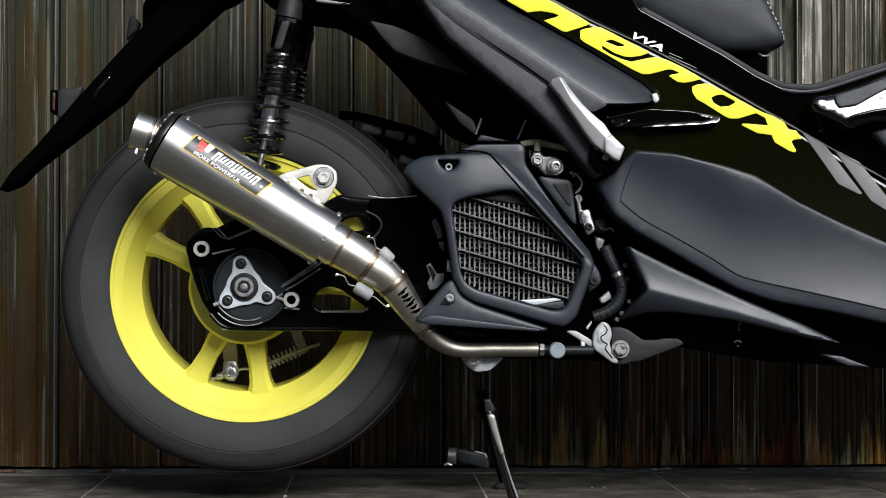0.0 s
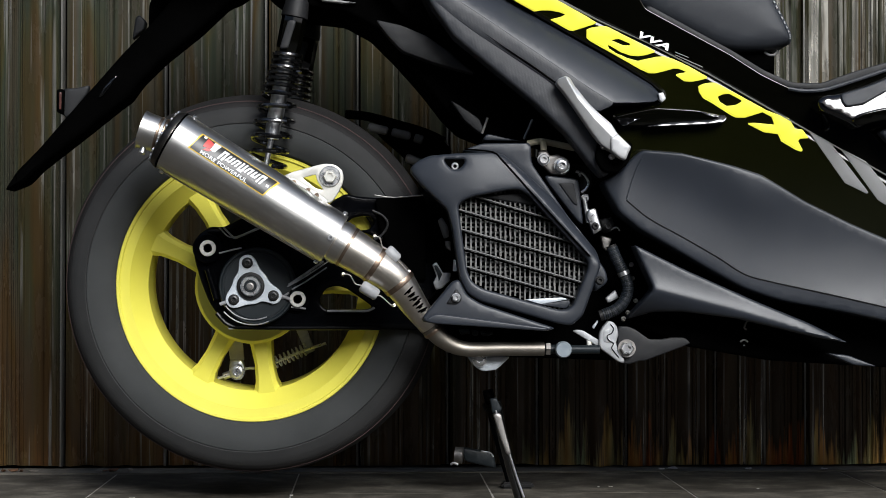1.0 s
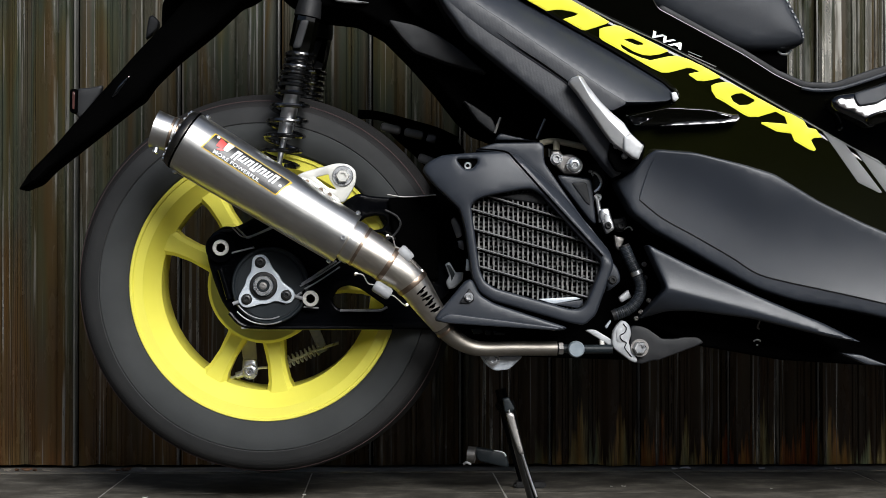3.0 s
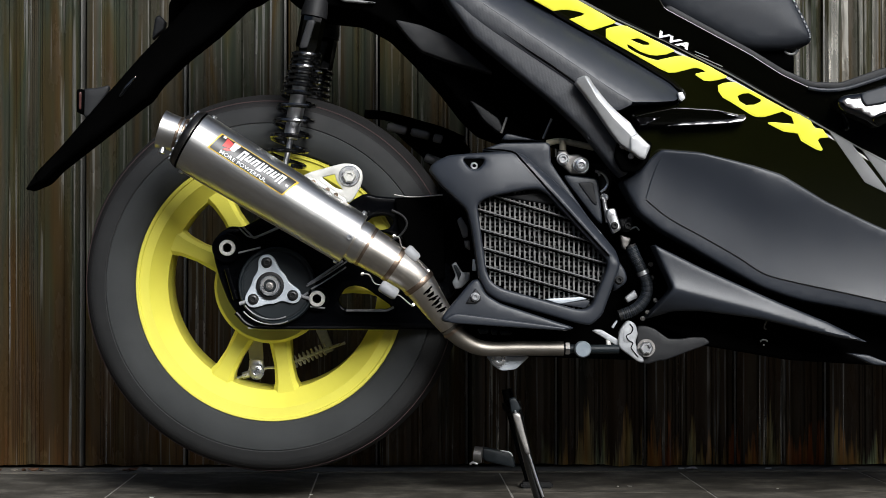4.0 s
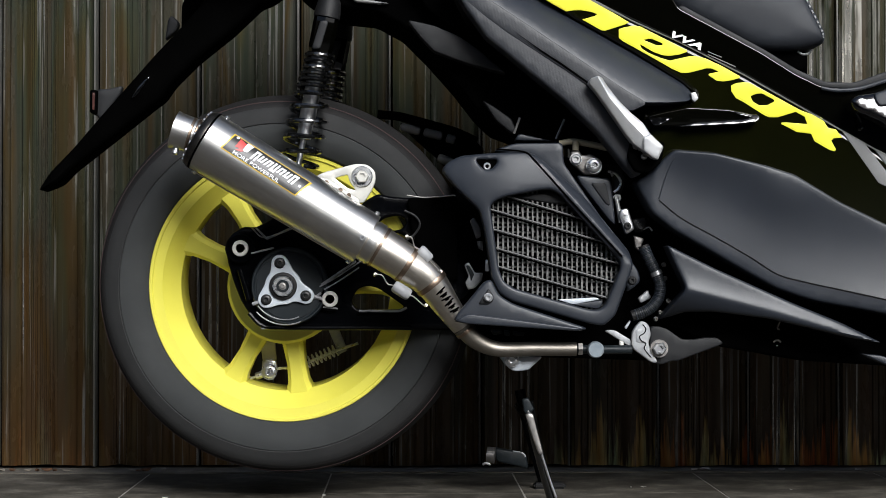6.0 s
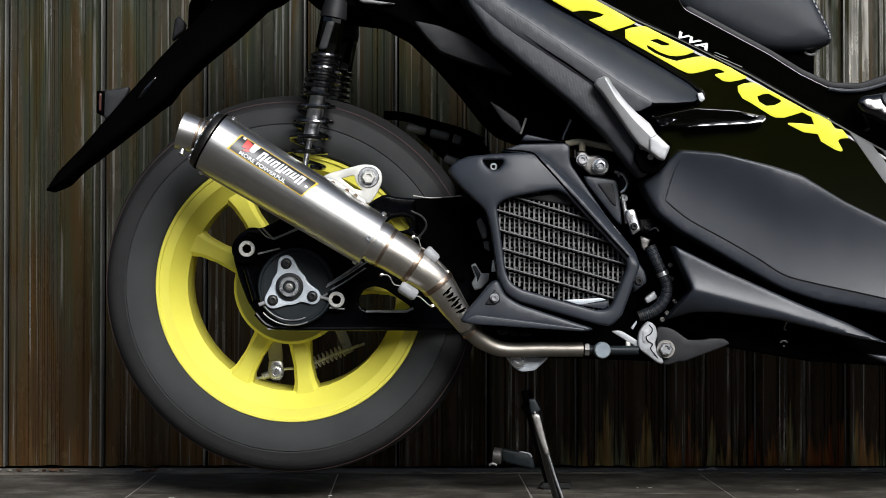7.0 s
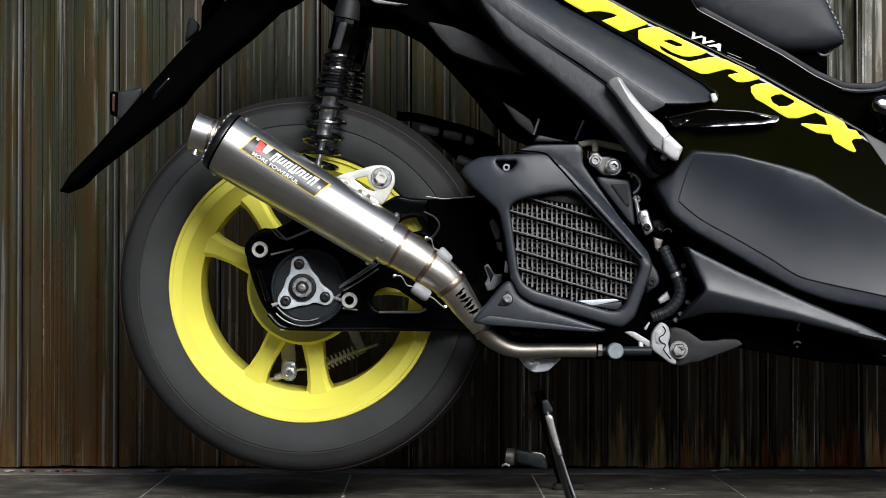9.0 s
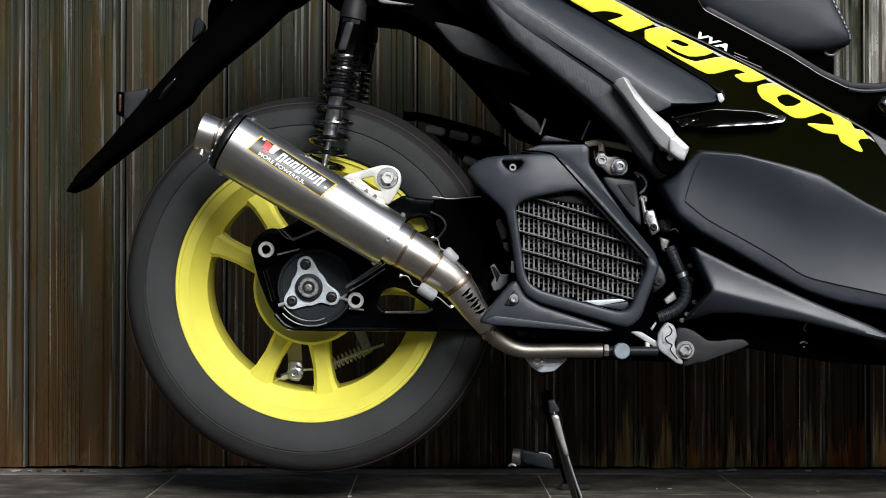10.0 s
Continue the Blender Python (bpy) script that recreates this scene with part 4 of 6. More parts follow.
# hanger
part("hanger", slab([(0.053, 0.465), (0.066, 0.471), (0.110, 0.483), (0.126, 0.482), (0.137, 0.473), (0.138, 0.459), (0.132, 0.445), (0.121, 0.428), (0.114, 0.429), (0.093, 0.441), (0.067, 0.455)], -0.165, 0.006, 0.0015, holes=([(0.081, 0.463), (0.099, 0.468), (0.101, 0.459), (0.110, 0.446), (0.099, 0.449)],), cell=0.007, rounds=2), pale_alu, exhaust, "pale aluminium hanger bracket")
part("washer", lathe([(0, 0.0145), (0.002, 0.0145), (0.003, 0.0135), (0.003, 0.0)], (0.1189, -0.165, 0.4649), (0, -1, 0), 32), zinc, exhaust)
hex_nut(exhaust, (0.1190, -0.168, 0.4647), 0.0095, pale_alu)
part("strap", slab([(0.059, 0.465), (0.072, 0.461), (0.118, 0.431), (0.114, 0.425), (0.063, 0.455)], -0.178, 0.010, 0.002), pale_alu, exhaust)

for at in ((0.0699, -0.1785, 0.4563), (0.0893, -0.1785, 0.4454), (0.1010, -0.1785, 0.4384)):
    bolt(exhaust, at, 0.0026, weld_steel, long=0.003)

# rear mudguard blade with plate holder
guard = empty("rear_mudguard", (0, 0, 0), scooter)
tagged(guard, "long black plastic rear mudguard with a bare plate holder")
part("blade", slab([(-0.352, 0.450), (-0.334, 0.478), (-0.301, 0.512), (-0.268, 0.551), (-0.225, 0.600), (-0.185, 0.646), (-0.144, 0.690), (-0.105, 0.735), (-0.081, 0.762), (0.033, 0.762), (-0.016, 0.727), (-0.032, 0.721), (-0.074, 0.681), (-0.110, 0.652), (-0.126, 0.639), (-0.159, 0.606), (-0.175, 0.583), (-0.187, 0.575), (-0.239, 0.533), (-0.305, 0.481), (-0.324, 0.461)], -0.05, 0.07, 0.010, rounds=2, cell=0.014), black_plastic, guard)
part("dent", slab([(-0.2173, 0.5828), (-0.2100, 0.5853), (-0.1987, 0.6000), (-0.1890, 0.6163), (-0.1971, 0.6106), (-0.2084, 0.5983)], -0.054, 0.004, 0.002, cell=0.006), gloss_panel, guard)
part("plate_arm", slab([(-0.2754, 0.6019), (-0.2556, 0.6028), (-0.2358, 0.6078), (-0.2391, 0.5954), (-0.2687, 0.5563), (-0.2762, 0.5646)], 0.0, 0.012, 0.003), charcoal_dark, guard)
part("plate_holder", slab([(-0.2829, 0.6001), (-0.2722, 0.6001), (-0.2729, 0.5645), (-0.2828, 0.5662)], -0.01, 0.09, 0.002, rounds=1, cell=0.01), black_plastic, guard)
part("reflector", slab([(-0.2789, 0.5956), (-0.2748, 0.5956), (-0.2756, 0.5700), (-0.2788, 0.5700)], -0.014, 0.01, 0.0008, rounds=1, cell=0.01), amber, guard, "small dull red reflector edge")
part("lamp_stalk", slab([(-0.1824, 0.6820), (-0.1774, 0.7151), (-0.1715, 0.7194), (-0.1613, 0.7092), (-0.1638, 0.6973)], 0.06, 0.02, 0.003), charcoal_dark, guard)
part("lamp_stalk", slab([(-0.1568, 0.6960), (-0.1560, 0.7333), (-0.1501, 0.7468), (-0.1215, 0.7469), (-0.1441, 0.7062)], 0.05, 0.02, 0.003), black_plastic, guard)

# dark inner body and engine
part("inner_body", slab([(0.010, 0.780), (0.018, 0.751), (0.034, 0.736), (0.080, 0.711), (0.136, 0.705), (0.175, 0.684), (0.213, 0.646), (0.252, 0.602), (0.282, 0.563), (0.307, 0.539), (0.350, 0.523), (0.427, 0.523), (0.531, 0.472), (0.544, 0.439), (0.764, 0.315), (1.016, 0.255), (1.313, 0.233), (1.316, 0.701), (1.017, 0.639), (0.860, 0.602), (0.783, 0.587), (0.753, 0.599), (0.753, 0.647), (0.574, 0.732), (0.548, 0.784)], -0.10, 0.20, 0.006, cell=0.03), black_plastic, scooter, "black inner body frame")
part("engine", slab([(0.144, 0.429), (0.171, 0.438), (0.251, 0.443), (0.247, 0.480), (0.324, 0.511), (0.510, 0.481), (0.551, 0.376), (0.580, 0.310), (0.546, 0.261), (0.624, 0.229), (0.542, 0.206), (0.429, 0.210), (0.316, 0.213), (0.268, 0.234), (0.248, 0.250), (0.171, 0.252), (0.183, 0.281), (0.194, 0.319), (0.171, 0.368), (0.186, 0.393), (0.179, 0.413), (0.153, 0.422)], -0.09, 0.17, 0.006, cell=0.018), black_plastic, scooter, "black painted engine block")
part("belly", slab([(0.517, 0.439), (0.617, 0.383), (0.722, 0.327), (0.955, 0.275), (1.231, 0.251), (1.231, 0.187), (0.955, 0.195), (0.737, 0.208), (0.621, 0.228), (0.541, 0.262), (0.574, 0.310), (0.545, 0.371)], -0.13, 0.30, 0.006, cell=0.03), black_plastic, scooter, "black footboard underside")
part("tail_body", slab([(-0.105, 0.764), (0.025, 0.765), (0.527, 0.768), (0.514, 0.852), (0.383, 0.871), (0.073, 0.914), (-0.081, 0.880), (-0.129, 0.814)], -0.13, 0.26, 0.02, cell=0.03), charcoal_dark, scooter, "dark tail body under the seat")
part("tail_facet", slab([(0.181, 0.687), (0.219, 0.679), (0.254, 0.664), (0.284, 0.643), (0.298, 0.630), (0.322, 0.611), (0.266, 0.626), (0.219, 0.643), (0.200, 0.663)], -0.135, 0.03, 0.0015), charcoal_dark, scooter, "dark grey underseat facet")
part("tail_facet", slab([(0.183, 0.740), (0.236, 0.741), (0.246, 0.717), (0.268, 0.673), (0.238, 0.681), (0.211, 0.701)], -0.130, 0.03, 0.004), black_plastic, scooter)
part("tail_facet", slab([(0.287, 0.576), (0.303, 0.567), (0.329, 0.549), (0.335, 0.533), (0.330, 0.528), (0.308, 0.546)], -0.120, 0.02, 0.002), charcoal_dark, scooter)
part("tail_light_edge", slab([(0.095, 0.727), (0.123, 0.719), (0.157, 0.714), (0.139, 0.713), (0.107, 0.716)], -0.11, 0.02, 0.002), silver_vinyl, scooter)
part("inner_mudguard", tube([(0.1361, 0.09, 0.5731), (0.1704, 0.09, 0.5698), (0.2218, 0.09, 0.5562), (0.2562, 0.09, 0.5460), (0.2862, 0.09, 0.5323)], 0.007, 10), black_plastic, scooter)
for a, b in (((0.1704, 0.085, 0.5539), (0.2012, 0.085, 0.5471)), ((0.2063, 0.085, 0.5463), (0.2355, 0.085, 0.5395)), ((0.2406, 0.085, 0.5378), (0.2543, 0.085, 0.5336)), ((0.2276, 0.085, 0.5078), (0.2524, 0.085, 0.4984))):
    p, q = Vector(a), Vector(b)
    part("hose", tube([(*p.lerp(q, f_), r_) for f_, r_ in ((0.0, 0.0030), (0.05, 0.0058), (0.14, 0.0068), (0.86, 0.0068), (0.95, 0.0058), (1.0, 0.0030))], None, 14, smooth=False), clip_grey, scooter, "grey hose sleeve")
# black sheet added behind the hoses so that their gaps fall dark
part("dark_backing", slab([(0.169, 0.562), (0.201, 0.558), (0.236, 0.549), (0.261, 0.542), (0.288, 0.533), (0.300, 0.517), (0.283, 0.505), (0.248, 0.485), (0.223, 0.511), (0.193, 0.537)], 0.10, 0.02, 0.003, cell=0.010), black_plastic, scooter)
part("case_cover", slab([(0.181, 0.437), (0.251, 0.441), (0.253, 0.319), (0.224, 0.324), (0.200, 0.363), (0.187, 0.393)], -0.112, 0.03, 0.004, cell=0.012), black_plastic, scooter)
part("breather", tube([(0.1807, -0.114, 0.4414), (0.2030, -0.114, 0.4383), (0.2229, -0.114, 0.4391), (0.2493, -0.114, 0.4415)], 0.0011, 8), dull_steel, scooter)
part("wire", tube([(0.1775, -0.116, 0.4198), (0.1934, -0.116, 0.4111), (0.1990, -0.116, 0.3991), (0.1903, -0.116, 0.3848), (0.1775, -0.116, 0.3768)], 0.0018, 8), soft_rubber, scooter)
for p in ([(0.270, 0.406), (0.276, 0.411), (0.285, 0.396), (0.286, 0.383), (0.279, 0.380)], [(0.280, 0.377), (0.288, 0.377), (0.289, 0.363), (0.282, 0.367)]):
    part("cable_clip", slab(p, -0.11, 0.01, 0.002, cell=0.006), clip_grey, scooter)
part("carb_lever", slab([(0.262, 0.343), (0.268, 0.347), (0.277, 0.332), (0.288, 0.332), (0.287, 0.321), (0.276, 0.310), (0.267, 0.308), (0.263, 0.318), (0.268, 0.327)], -0.12, 0.008, 0.002, cell=0.006, rounds=1, k=0.12), alloy_mid, scooter)
part("lever_web", slab([(0.264, 0.342), (0.268, 0.343), (0.276, 0.330), (0.271, 0.319), (0.270, 0.327)], -0.1215, 0.004, 0.001, cell=0.006), cap_grey, scooter)
part("lever_pin", slab([(0.292, 0.351), (0.295, 0.350), (0.297, 0.334), (0.291, 0.334)], -0.12, 0.006, 0.001, cell=0.006), cast_alu, scooter)
part("starter", lathe([(0, 0.030), (0.016, 0.030), (0.018, 0.028), (0.018, 0.0)], (0.2420, -0.085, 0.3194), (0, -1, 0), 40), engine_black, scooter)

# radiator with its cover
def height_under(line, x, z):
    """How far z lies under a line of (x, z) points, going on past its ends."""
    k = 0
    while k < len(line) - 2 and x > line[k + 1][0]:
        k += 1
    (xa, za), (xb, zb) = line[k], line[k + 1]
    return za + (zb - za) * (x - xa) / (xb - xa) - z


radiator = empty("radiator", (0, 0, 0), scooter)
tagged(radiator, "side-mounted radiator behind a charcoal plastic cover with slanting bars")

BEVEL = [(0.218, 0.536), (0.343, 0.496), (0.366, 0.481), (0.481, 0.352), (0.497, 0.333)]


def shroud_y(x, z):
    """The cover's upper wing leans back."""
    return -0.204 + 2.2 * max(0.0, z - 0.43) ** 2 + 1.6 * max(0.0, 0.33 - x) ** 2 + 0.55 * max(0.0, -height_under(BEVEL, x, z))


OPEN = [(0.295, 0.423), (0.301, 0.430), (0.315, 0.436), (0.362, 0.445), (0.379, 0.446), (0.391, 0.439), (0.473, 0.349), (0.473, 0.338), (0.452, 0.287), (0.444, 0.281), (0.431, 0.281), (0.328, 0.310), (0.314, 0.319), (0.307, 0.335)]
part("cover", slab([(0.228, 0.474), (0.238, 0.485), (0.256, 0.493), (0.295, 0.496), (0.343, 0.498), (0.359, 0.494), (0.425, 0.436), (0.486, 0.361), (0.491, 0.343), (0.483, 0.319), (0.466, 0.273), (0.450, 0.259), (0.431, 0.262), (0.324, 0.293), (0.307, 0.304), (0.297, 0.324), (0.287, 0.391), (0.280, 0.418), (0.246, 0.451)], shroud_y, 0.03, 0.004, creases=(BEVEL[2:4],), holes=(OPEN, [(0.276, 0.487), (0.304, 0.487), (0.304, 0.482), (0.297, 0.474), (0.287, 0.473), (0.280, 0.480)]), cell=0.009, rounds=2, k=0.2), charcoal, radiator, "charcoal plastic radiator cover")
part("cover_groove", tube([(q[0], shroud_y(q[0], q[2]) - 0.0002, q[2]) for q in glide([(q[0], 0.0, q[1]) for q in [(0.3041, 0.5013), (0.3328, 0.4990), (0.3459, 0.4959), (0.3552, 0.4866), (0.396, 0.440), (0.435, 0.397), (0.475, 0.354)]], 8)], 0.0013, 6, 1, smooth=False), black_plastic, radiator)
part("cover_back", slab([(0.300, 0.500), (0.328, 0.510), (0.396, 0.511), (0.397, 0.483), (0.403, 0.474), (0.500, 0.334), (0.503, 0.319), (0.483, 0.304), (0.483, 0.343), (0.420, 0.436), (0.358, 0.492)], -0.185, 0.03, 0.003, cell=0.01), charcoal, radiator)
part("lower_wing", slab([(0.244, 0.265), (0.250, 0.276), (0.287, 0.320), (0.296, 0.323), (0.307, 0.301), (0.327, 0.289), (0.428, 0.256), (0.420, 0.252), (0.264, 0.262)], -0.205, 0.02, 0.004, 0.002, 0.02, cell=0.009), charcoal, radiator, "charcoal lower cover wing")
part("wing_edge", slab([(0.246, 0.266), (0.264, 0.276), (0.418, 0.256), (0.414, 0.252), (0.264, 0.262)], -0.209, 0.01, 0.002, cell=0.009), charcoal, radiator)
part("bolt_recess", slab([(0.278, 0.289), (0.292, 0.310), (0.299, 0.301), (0.299, 0.293), (0.292, 0.288)], -0.2085, 0.006, 0.002, cell=0.006), charcoal_dark, radiator)
bolt(radiator, (0.2915, -0.209, 0.2979), 0.0050, zinc)
part("slot", slab([(0.274, 0.490), (0.307, 0.490), (0.305, 0.473), (0.280, 0.473)], -0.19, 0.01, 0.001), black_plastic, radiator)
bolt(radiator, (0.2910, -0.186, 0.4781), 0.0052, zinc)
bolt(radiator, (0.4886, -0.203, 0.3210), 0.0052, soft_rubber)
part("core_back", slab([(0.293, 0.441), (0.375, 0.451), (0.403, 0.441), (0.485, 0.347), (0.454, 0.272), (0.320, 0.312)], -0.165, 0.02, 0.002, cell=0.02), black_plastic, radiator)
fins, rows_ = bmesh.new(), bmesh.new()
rf = random.Random(11)
S_ = 0.0008
X0, _, Z0 = (0.2959, -0.180, 0.4363)


def in_open(x, z):
    return bool(inside(np.array([[x, z]]), OPEN)[0])


for i in range(28):
    x = X0 + (5 + i * 8.5) * S_
    for j in range(26):
        z = Z0 + 10 * S_ - (j * 8.6) * S_
        if in_open(x, z - 4 * S_):
            w_, d_ = 0.0011 + rf.uniform(-0.0003, 0.0003), rf.uniform(-0.0002, 0.0002)
            block((x + d_ - w_, -0.180 + rf.uniform(-0.001, 0.001), z - 8.7 * S_), (x + d_ + w_, -0.172, z + rf.uniform(-0.0006, 0.0)), 0, bm=fins)
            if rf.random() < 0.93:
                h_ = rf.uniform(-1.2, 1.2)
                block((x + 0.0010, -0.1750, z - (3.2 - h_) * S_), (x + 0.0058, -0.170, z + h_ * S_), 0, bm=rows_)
tagged(part("fin_pack", fins, fin_alu, radiator, "dull aluminium cooling fins", False), kind="stuff")
tagged(part("fin_web", rows_, web_shaded, radiator, "", False), kind="stuff")
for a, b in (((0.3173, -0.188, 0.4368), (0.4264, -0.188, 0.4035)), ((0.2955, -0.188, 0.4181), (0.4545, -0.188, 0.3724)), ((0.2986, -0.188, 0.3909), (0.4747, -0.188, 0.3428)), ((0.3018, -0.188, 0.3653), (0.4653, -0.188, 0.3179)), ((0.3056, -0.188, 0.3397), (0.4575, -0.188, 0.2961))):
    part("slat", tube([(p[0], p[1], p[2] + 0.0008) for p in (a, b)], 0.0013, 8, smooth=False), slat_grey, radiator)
    # a black strip under each slat draws its shade
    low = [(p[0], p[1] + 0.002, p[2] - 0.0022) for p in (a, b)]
    part("slat_shade", tube(low, 0.0013, 8, smooth=False), black_plastic, radiator)
part("top_tank", slab([(0.325, 0.436), (0.374, 0.443), (0.388, 0.441), (0.403, 0.429), (0.397, 0.425)], -0.183, 0.006, 0.002, cell=0.008), charcoal_dark, radiator)
part("drain_guide", slab([(0.387, 0.295), (0.444, 0.298), (0.448, 0.295), (0.409, 0.288)], -0.186, 0.006, 0.001, cell=0.008), cast_alu, radiator)
part("drain_guide", slab([(0.408, 0.288), (0.448, 0.294), (0.451, 0.290), (0.444, 0.282)], -0.187, 0.006, 0.001, cell=0.008), charcoal, radiator)

# engine fittings beside the radiator
fit_ = empty("engine_fittings", (0, 0, 0), scooter)
tagged(fit_, "zinc bolts, brackets and hoses on the engine")
part("bracket", slab([(0.409, 0.501), (0.422, 0.503), (0.425, 0.496), (0.438, 0.498), (0.452, 0.490), (0.454, 0.476), (0.447, 0.468), (0.428, 0.469), (0.411, 0.485)], -0.15, 0.01, 0.003, cell=0.006, rounds=1), dull_steel, fit_)
bolt(fit_, (0.4161, -0.155, 0.4897), 0.0070, zinc, long=0.008)
bolt(fit_, (0.4412, -0.157, 0.4810), 0.0090, zinc, long=0.008)
part("cream_pipe", tube([(0.3944, -0.14, 0.5128), (0.4127, -0.14, 0.5160), (0.4366, -0.14, 0.5121), (0.4612, -0.14, 0.5066)], 0.0045, 12), cream_hose, fit_)
part("cream_pipe", tube([(0.4170, -0.145, 0.5157), (0.4170, -0.145, 0.5030)], 0.0048, 12, smooth=False), cream_hose, fit_)
part("ear_bracket", slab([(0.417, 0.468), (0.463, 0.463), (0.466, 0.457), (0.472, 0.398), (0.464, 0.403), (0.422, 0.457)], -0.155, 0.01, 0.003, cell=0.007), charcoal, fit_)
part("ear_pad", slab([(0.437, 0.457), (0.458, 0.457), (0.464, 0.425), (0.458, 0.428)], -0.157, 0.006, 0.001, cell=0.006), charcoal_dark, fit_)
part("hose_clip", tube([(0.4628, -0.14, 0.4741), (0.4739, -0.14, 0.4701), (0.4803, -0.14, 0.4590), (0.4771, -0.14, 0.4495), (0.4707, -0.14, 0.4447)], 0.0020, 8), zinc, fit_)
part("hose_clip", tube([(0.4654, -0.145, 0.4746), (0.4686, -0.145, 0.4667)], 0.0016, 8, smooth=False), zinc, fit_)
part("coolant_hose", tube([(0.4750, -0.13, 0.4755), (0.4782, -0.13, 0.4611), (0.4734, -0.13, 0.4428)], 0.0085, 14), soft_rubber, fit_)
part("connector", slab([(0.477, 0.420), (0.488, 0.422), (0.497, 0.392), (0.485, 0.384), (0.475, 0.411)], -0.165, 0.012, 0.003, cell=0.006), zinc, fit_, "zinc plated connector tab")
bolt(fit_, (0.4865, -0.168, 0.3964), 0.0042, soft_rubber)
part("link", tube([(0.4736, -0.15, 0.4348), (0.4767, -0.15, 0.4174), (0.4791, -0.15, 0.4016)], 0.0032, 10), zinc, fit_)
bolt(fit_, (0.4755, -0.14, 0.4368), 0.0045, zinc)
part("plug", slab([(0.496, 0.407), (0.514, 0.410), (0.517, 0.399), (0.512, 0.389), (0.501, 0.389)], -0.14, 0.02, 0.003, cell=0.006), soft_rubber, fit_)
bolt(fit_, (0.5078, -0.142, 0.3971), 0.0050, soft_rubber)
part("wire", tube([(0.5120, -0.14, 0.3924), (0.5200, -0.14, 0.3956), (0.5248, -0.14, 0.3908)], 0.0012, 6), zinc, fit_)
part("cable_end", slab([(0.499, 0.385), (0.515, 0.380), (0.508, 0.362), (0.502, 0.367)], -0.13, 0.01, 0.002, cell=0.006), dull_steel, fit_)
hose_pts = [(0.5108, -0.150, 0.3700), (0.5171, -0.150, 0.3542), (0.5274, -0.150, 0.3337), (0.5345, -0.150, 0.3131), (0.5305, -0.150, 0.2942), (0.5170, -0.150, 0.2800), (0.4948, -0.150, 0.2713)]
part("ribbed_hose", tube(hose_pts, 0.0076, 16), soft_rubber, fit_, "ribbed black coolant hose")
hp = glide(hose_pts, 8)
for k_ in range(2, len(hp) - 2, 1):
    part("rib", lathe([(-0.0011, 0.0074), (-0.0006, 0.0083), (0.0006, 0.0083), (0.0011, 0.0074)], hp[k_], hp[k_ + 1] - hp[k_ - 1], 18), charcoal if k_ % 3 else cap_grey, fit_)
part("hose_clamp", lathe([(-0.003, 0.0078), (-0.003, 0.0088), (0.003, 0.0088), (0.003, 0.0078)], hp[17], hp[18] - hp[16], 20), zinc, fit_)
for at in ((0.5420, -0.13, 0.3433), (0.5435, -0.13, 0.3242), (0.5483, -0.13, 0.2924), (0.5371, -0.13, 0.2757), (0.5307, -0.13, 0.2669)):
    bolt(fit_, at, 0.0028, dull_steel)
part("case_edge", slab([(0.505, 0.296), (0.519, 0.308), (0.524, 0.297), (0.509, 0.289)], -0.135, 0.01, 0.002, cell=0.006), alloy_mid, fit_)
part("clip", slab([(0.484, 0.256), (0.492, 0.266), (0.493, 0.263), (0.487, 0.253)], -0.15, 0.005, 0.001, cell=0.006), cast_alu, fit_)

# brake pedal bracket area: cast lever, dark plate, nut
part("link_bar", slab([(0.4559, 0.2509), (0.4638, 0.2525), (0.4709, 0.2517), (0.4969, 0.2360), (0.5017, 0.2289), (0.4969, 0.2257)], -0.152, 0.006, 0.0015, cell=0.008, rounds=1), alloy_mid, fit_)
part("cast_lever", slab([(0.5065, 0.2652), (0.5136, 0.2629), (0.5183, 0.2573), (0.5207, 0.2456), (0.5167, 0.2346), (0.5199, 0.2251), (0.5293, 0.2094), (0.5269, 0.2055), (0.5198, 0.2079), (0.4962, 0.2252), (0.4931, 0.2314), (0.4939, 0.2487), (0.4994, 0.2581)], -0.158, 0.010, 0.002, cell=0.006, rounds=1), alloy_mid, fit_, "cast aluminium bracket")
part("casting_pocket", slab([(0.4993, 0.2519), (0.5049, 0.2550), (0.5088, 0.2527), (0.5072, 0.2456), (0.5111, 0.2393), (0.5064, 0.2338), (0.4993, 0.2354)], -0.1586, 0.004, 0.0008, cell=0.006, rounds=1), alloy_mid, fit_)
part("casting_groove", tube([(0.5088, -0.1585, 0.2600), (0.5131, -0.1585, 0.2541), (0.5107, -0.1590, 0.2478), (0.5044, -0.1595, 0.2438), (0.5068, -0.1595, 0.2375), (0.5131, -0.1590, 0.2336), (0.5107, -0.1585, 0.2273), (0.5147, -0.1585, 0.2210), (0.5205, -0.1585, 0.2140)], 0.0007, 8), engine_black, fit_)
part("bracket_plate", slab([(0.5209, 0.2572), (0.5336, 0.2571), (0.5447, 0.2532), (0.5557, 0.2453), (0.5644, 0.2390), (0.5826, 0.2390), (0.5953, 0.2413), (0.6127, 0.2413), (0.6175, 0.2390), (0.6230, 0.2334), (0.6127, 0.2287), (0.5572, 0.2083), (0.5525, 0.2091), (0.5351, 0.2036), (0.5256, 0.2059), (0.5193, 0.2272)], -0.15, 0.008, 0.002, cell=0.01, rounds=1), charcoal_dark, fit_, "dark grey bracket plate")
hex_nut(fit_, (0.5314, -0.160, 0.2266), 0.0095, zinc)
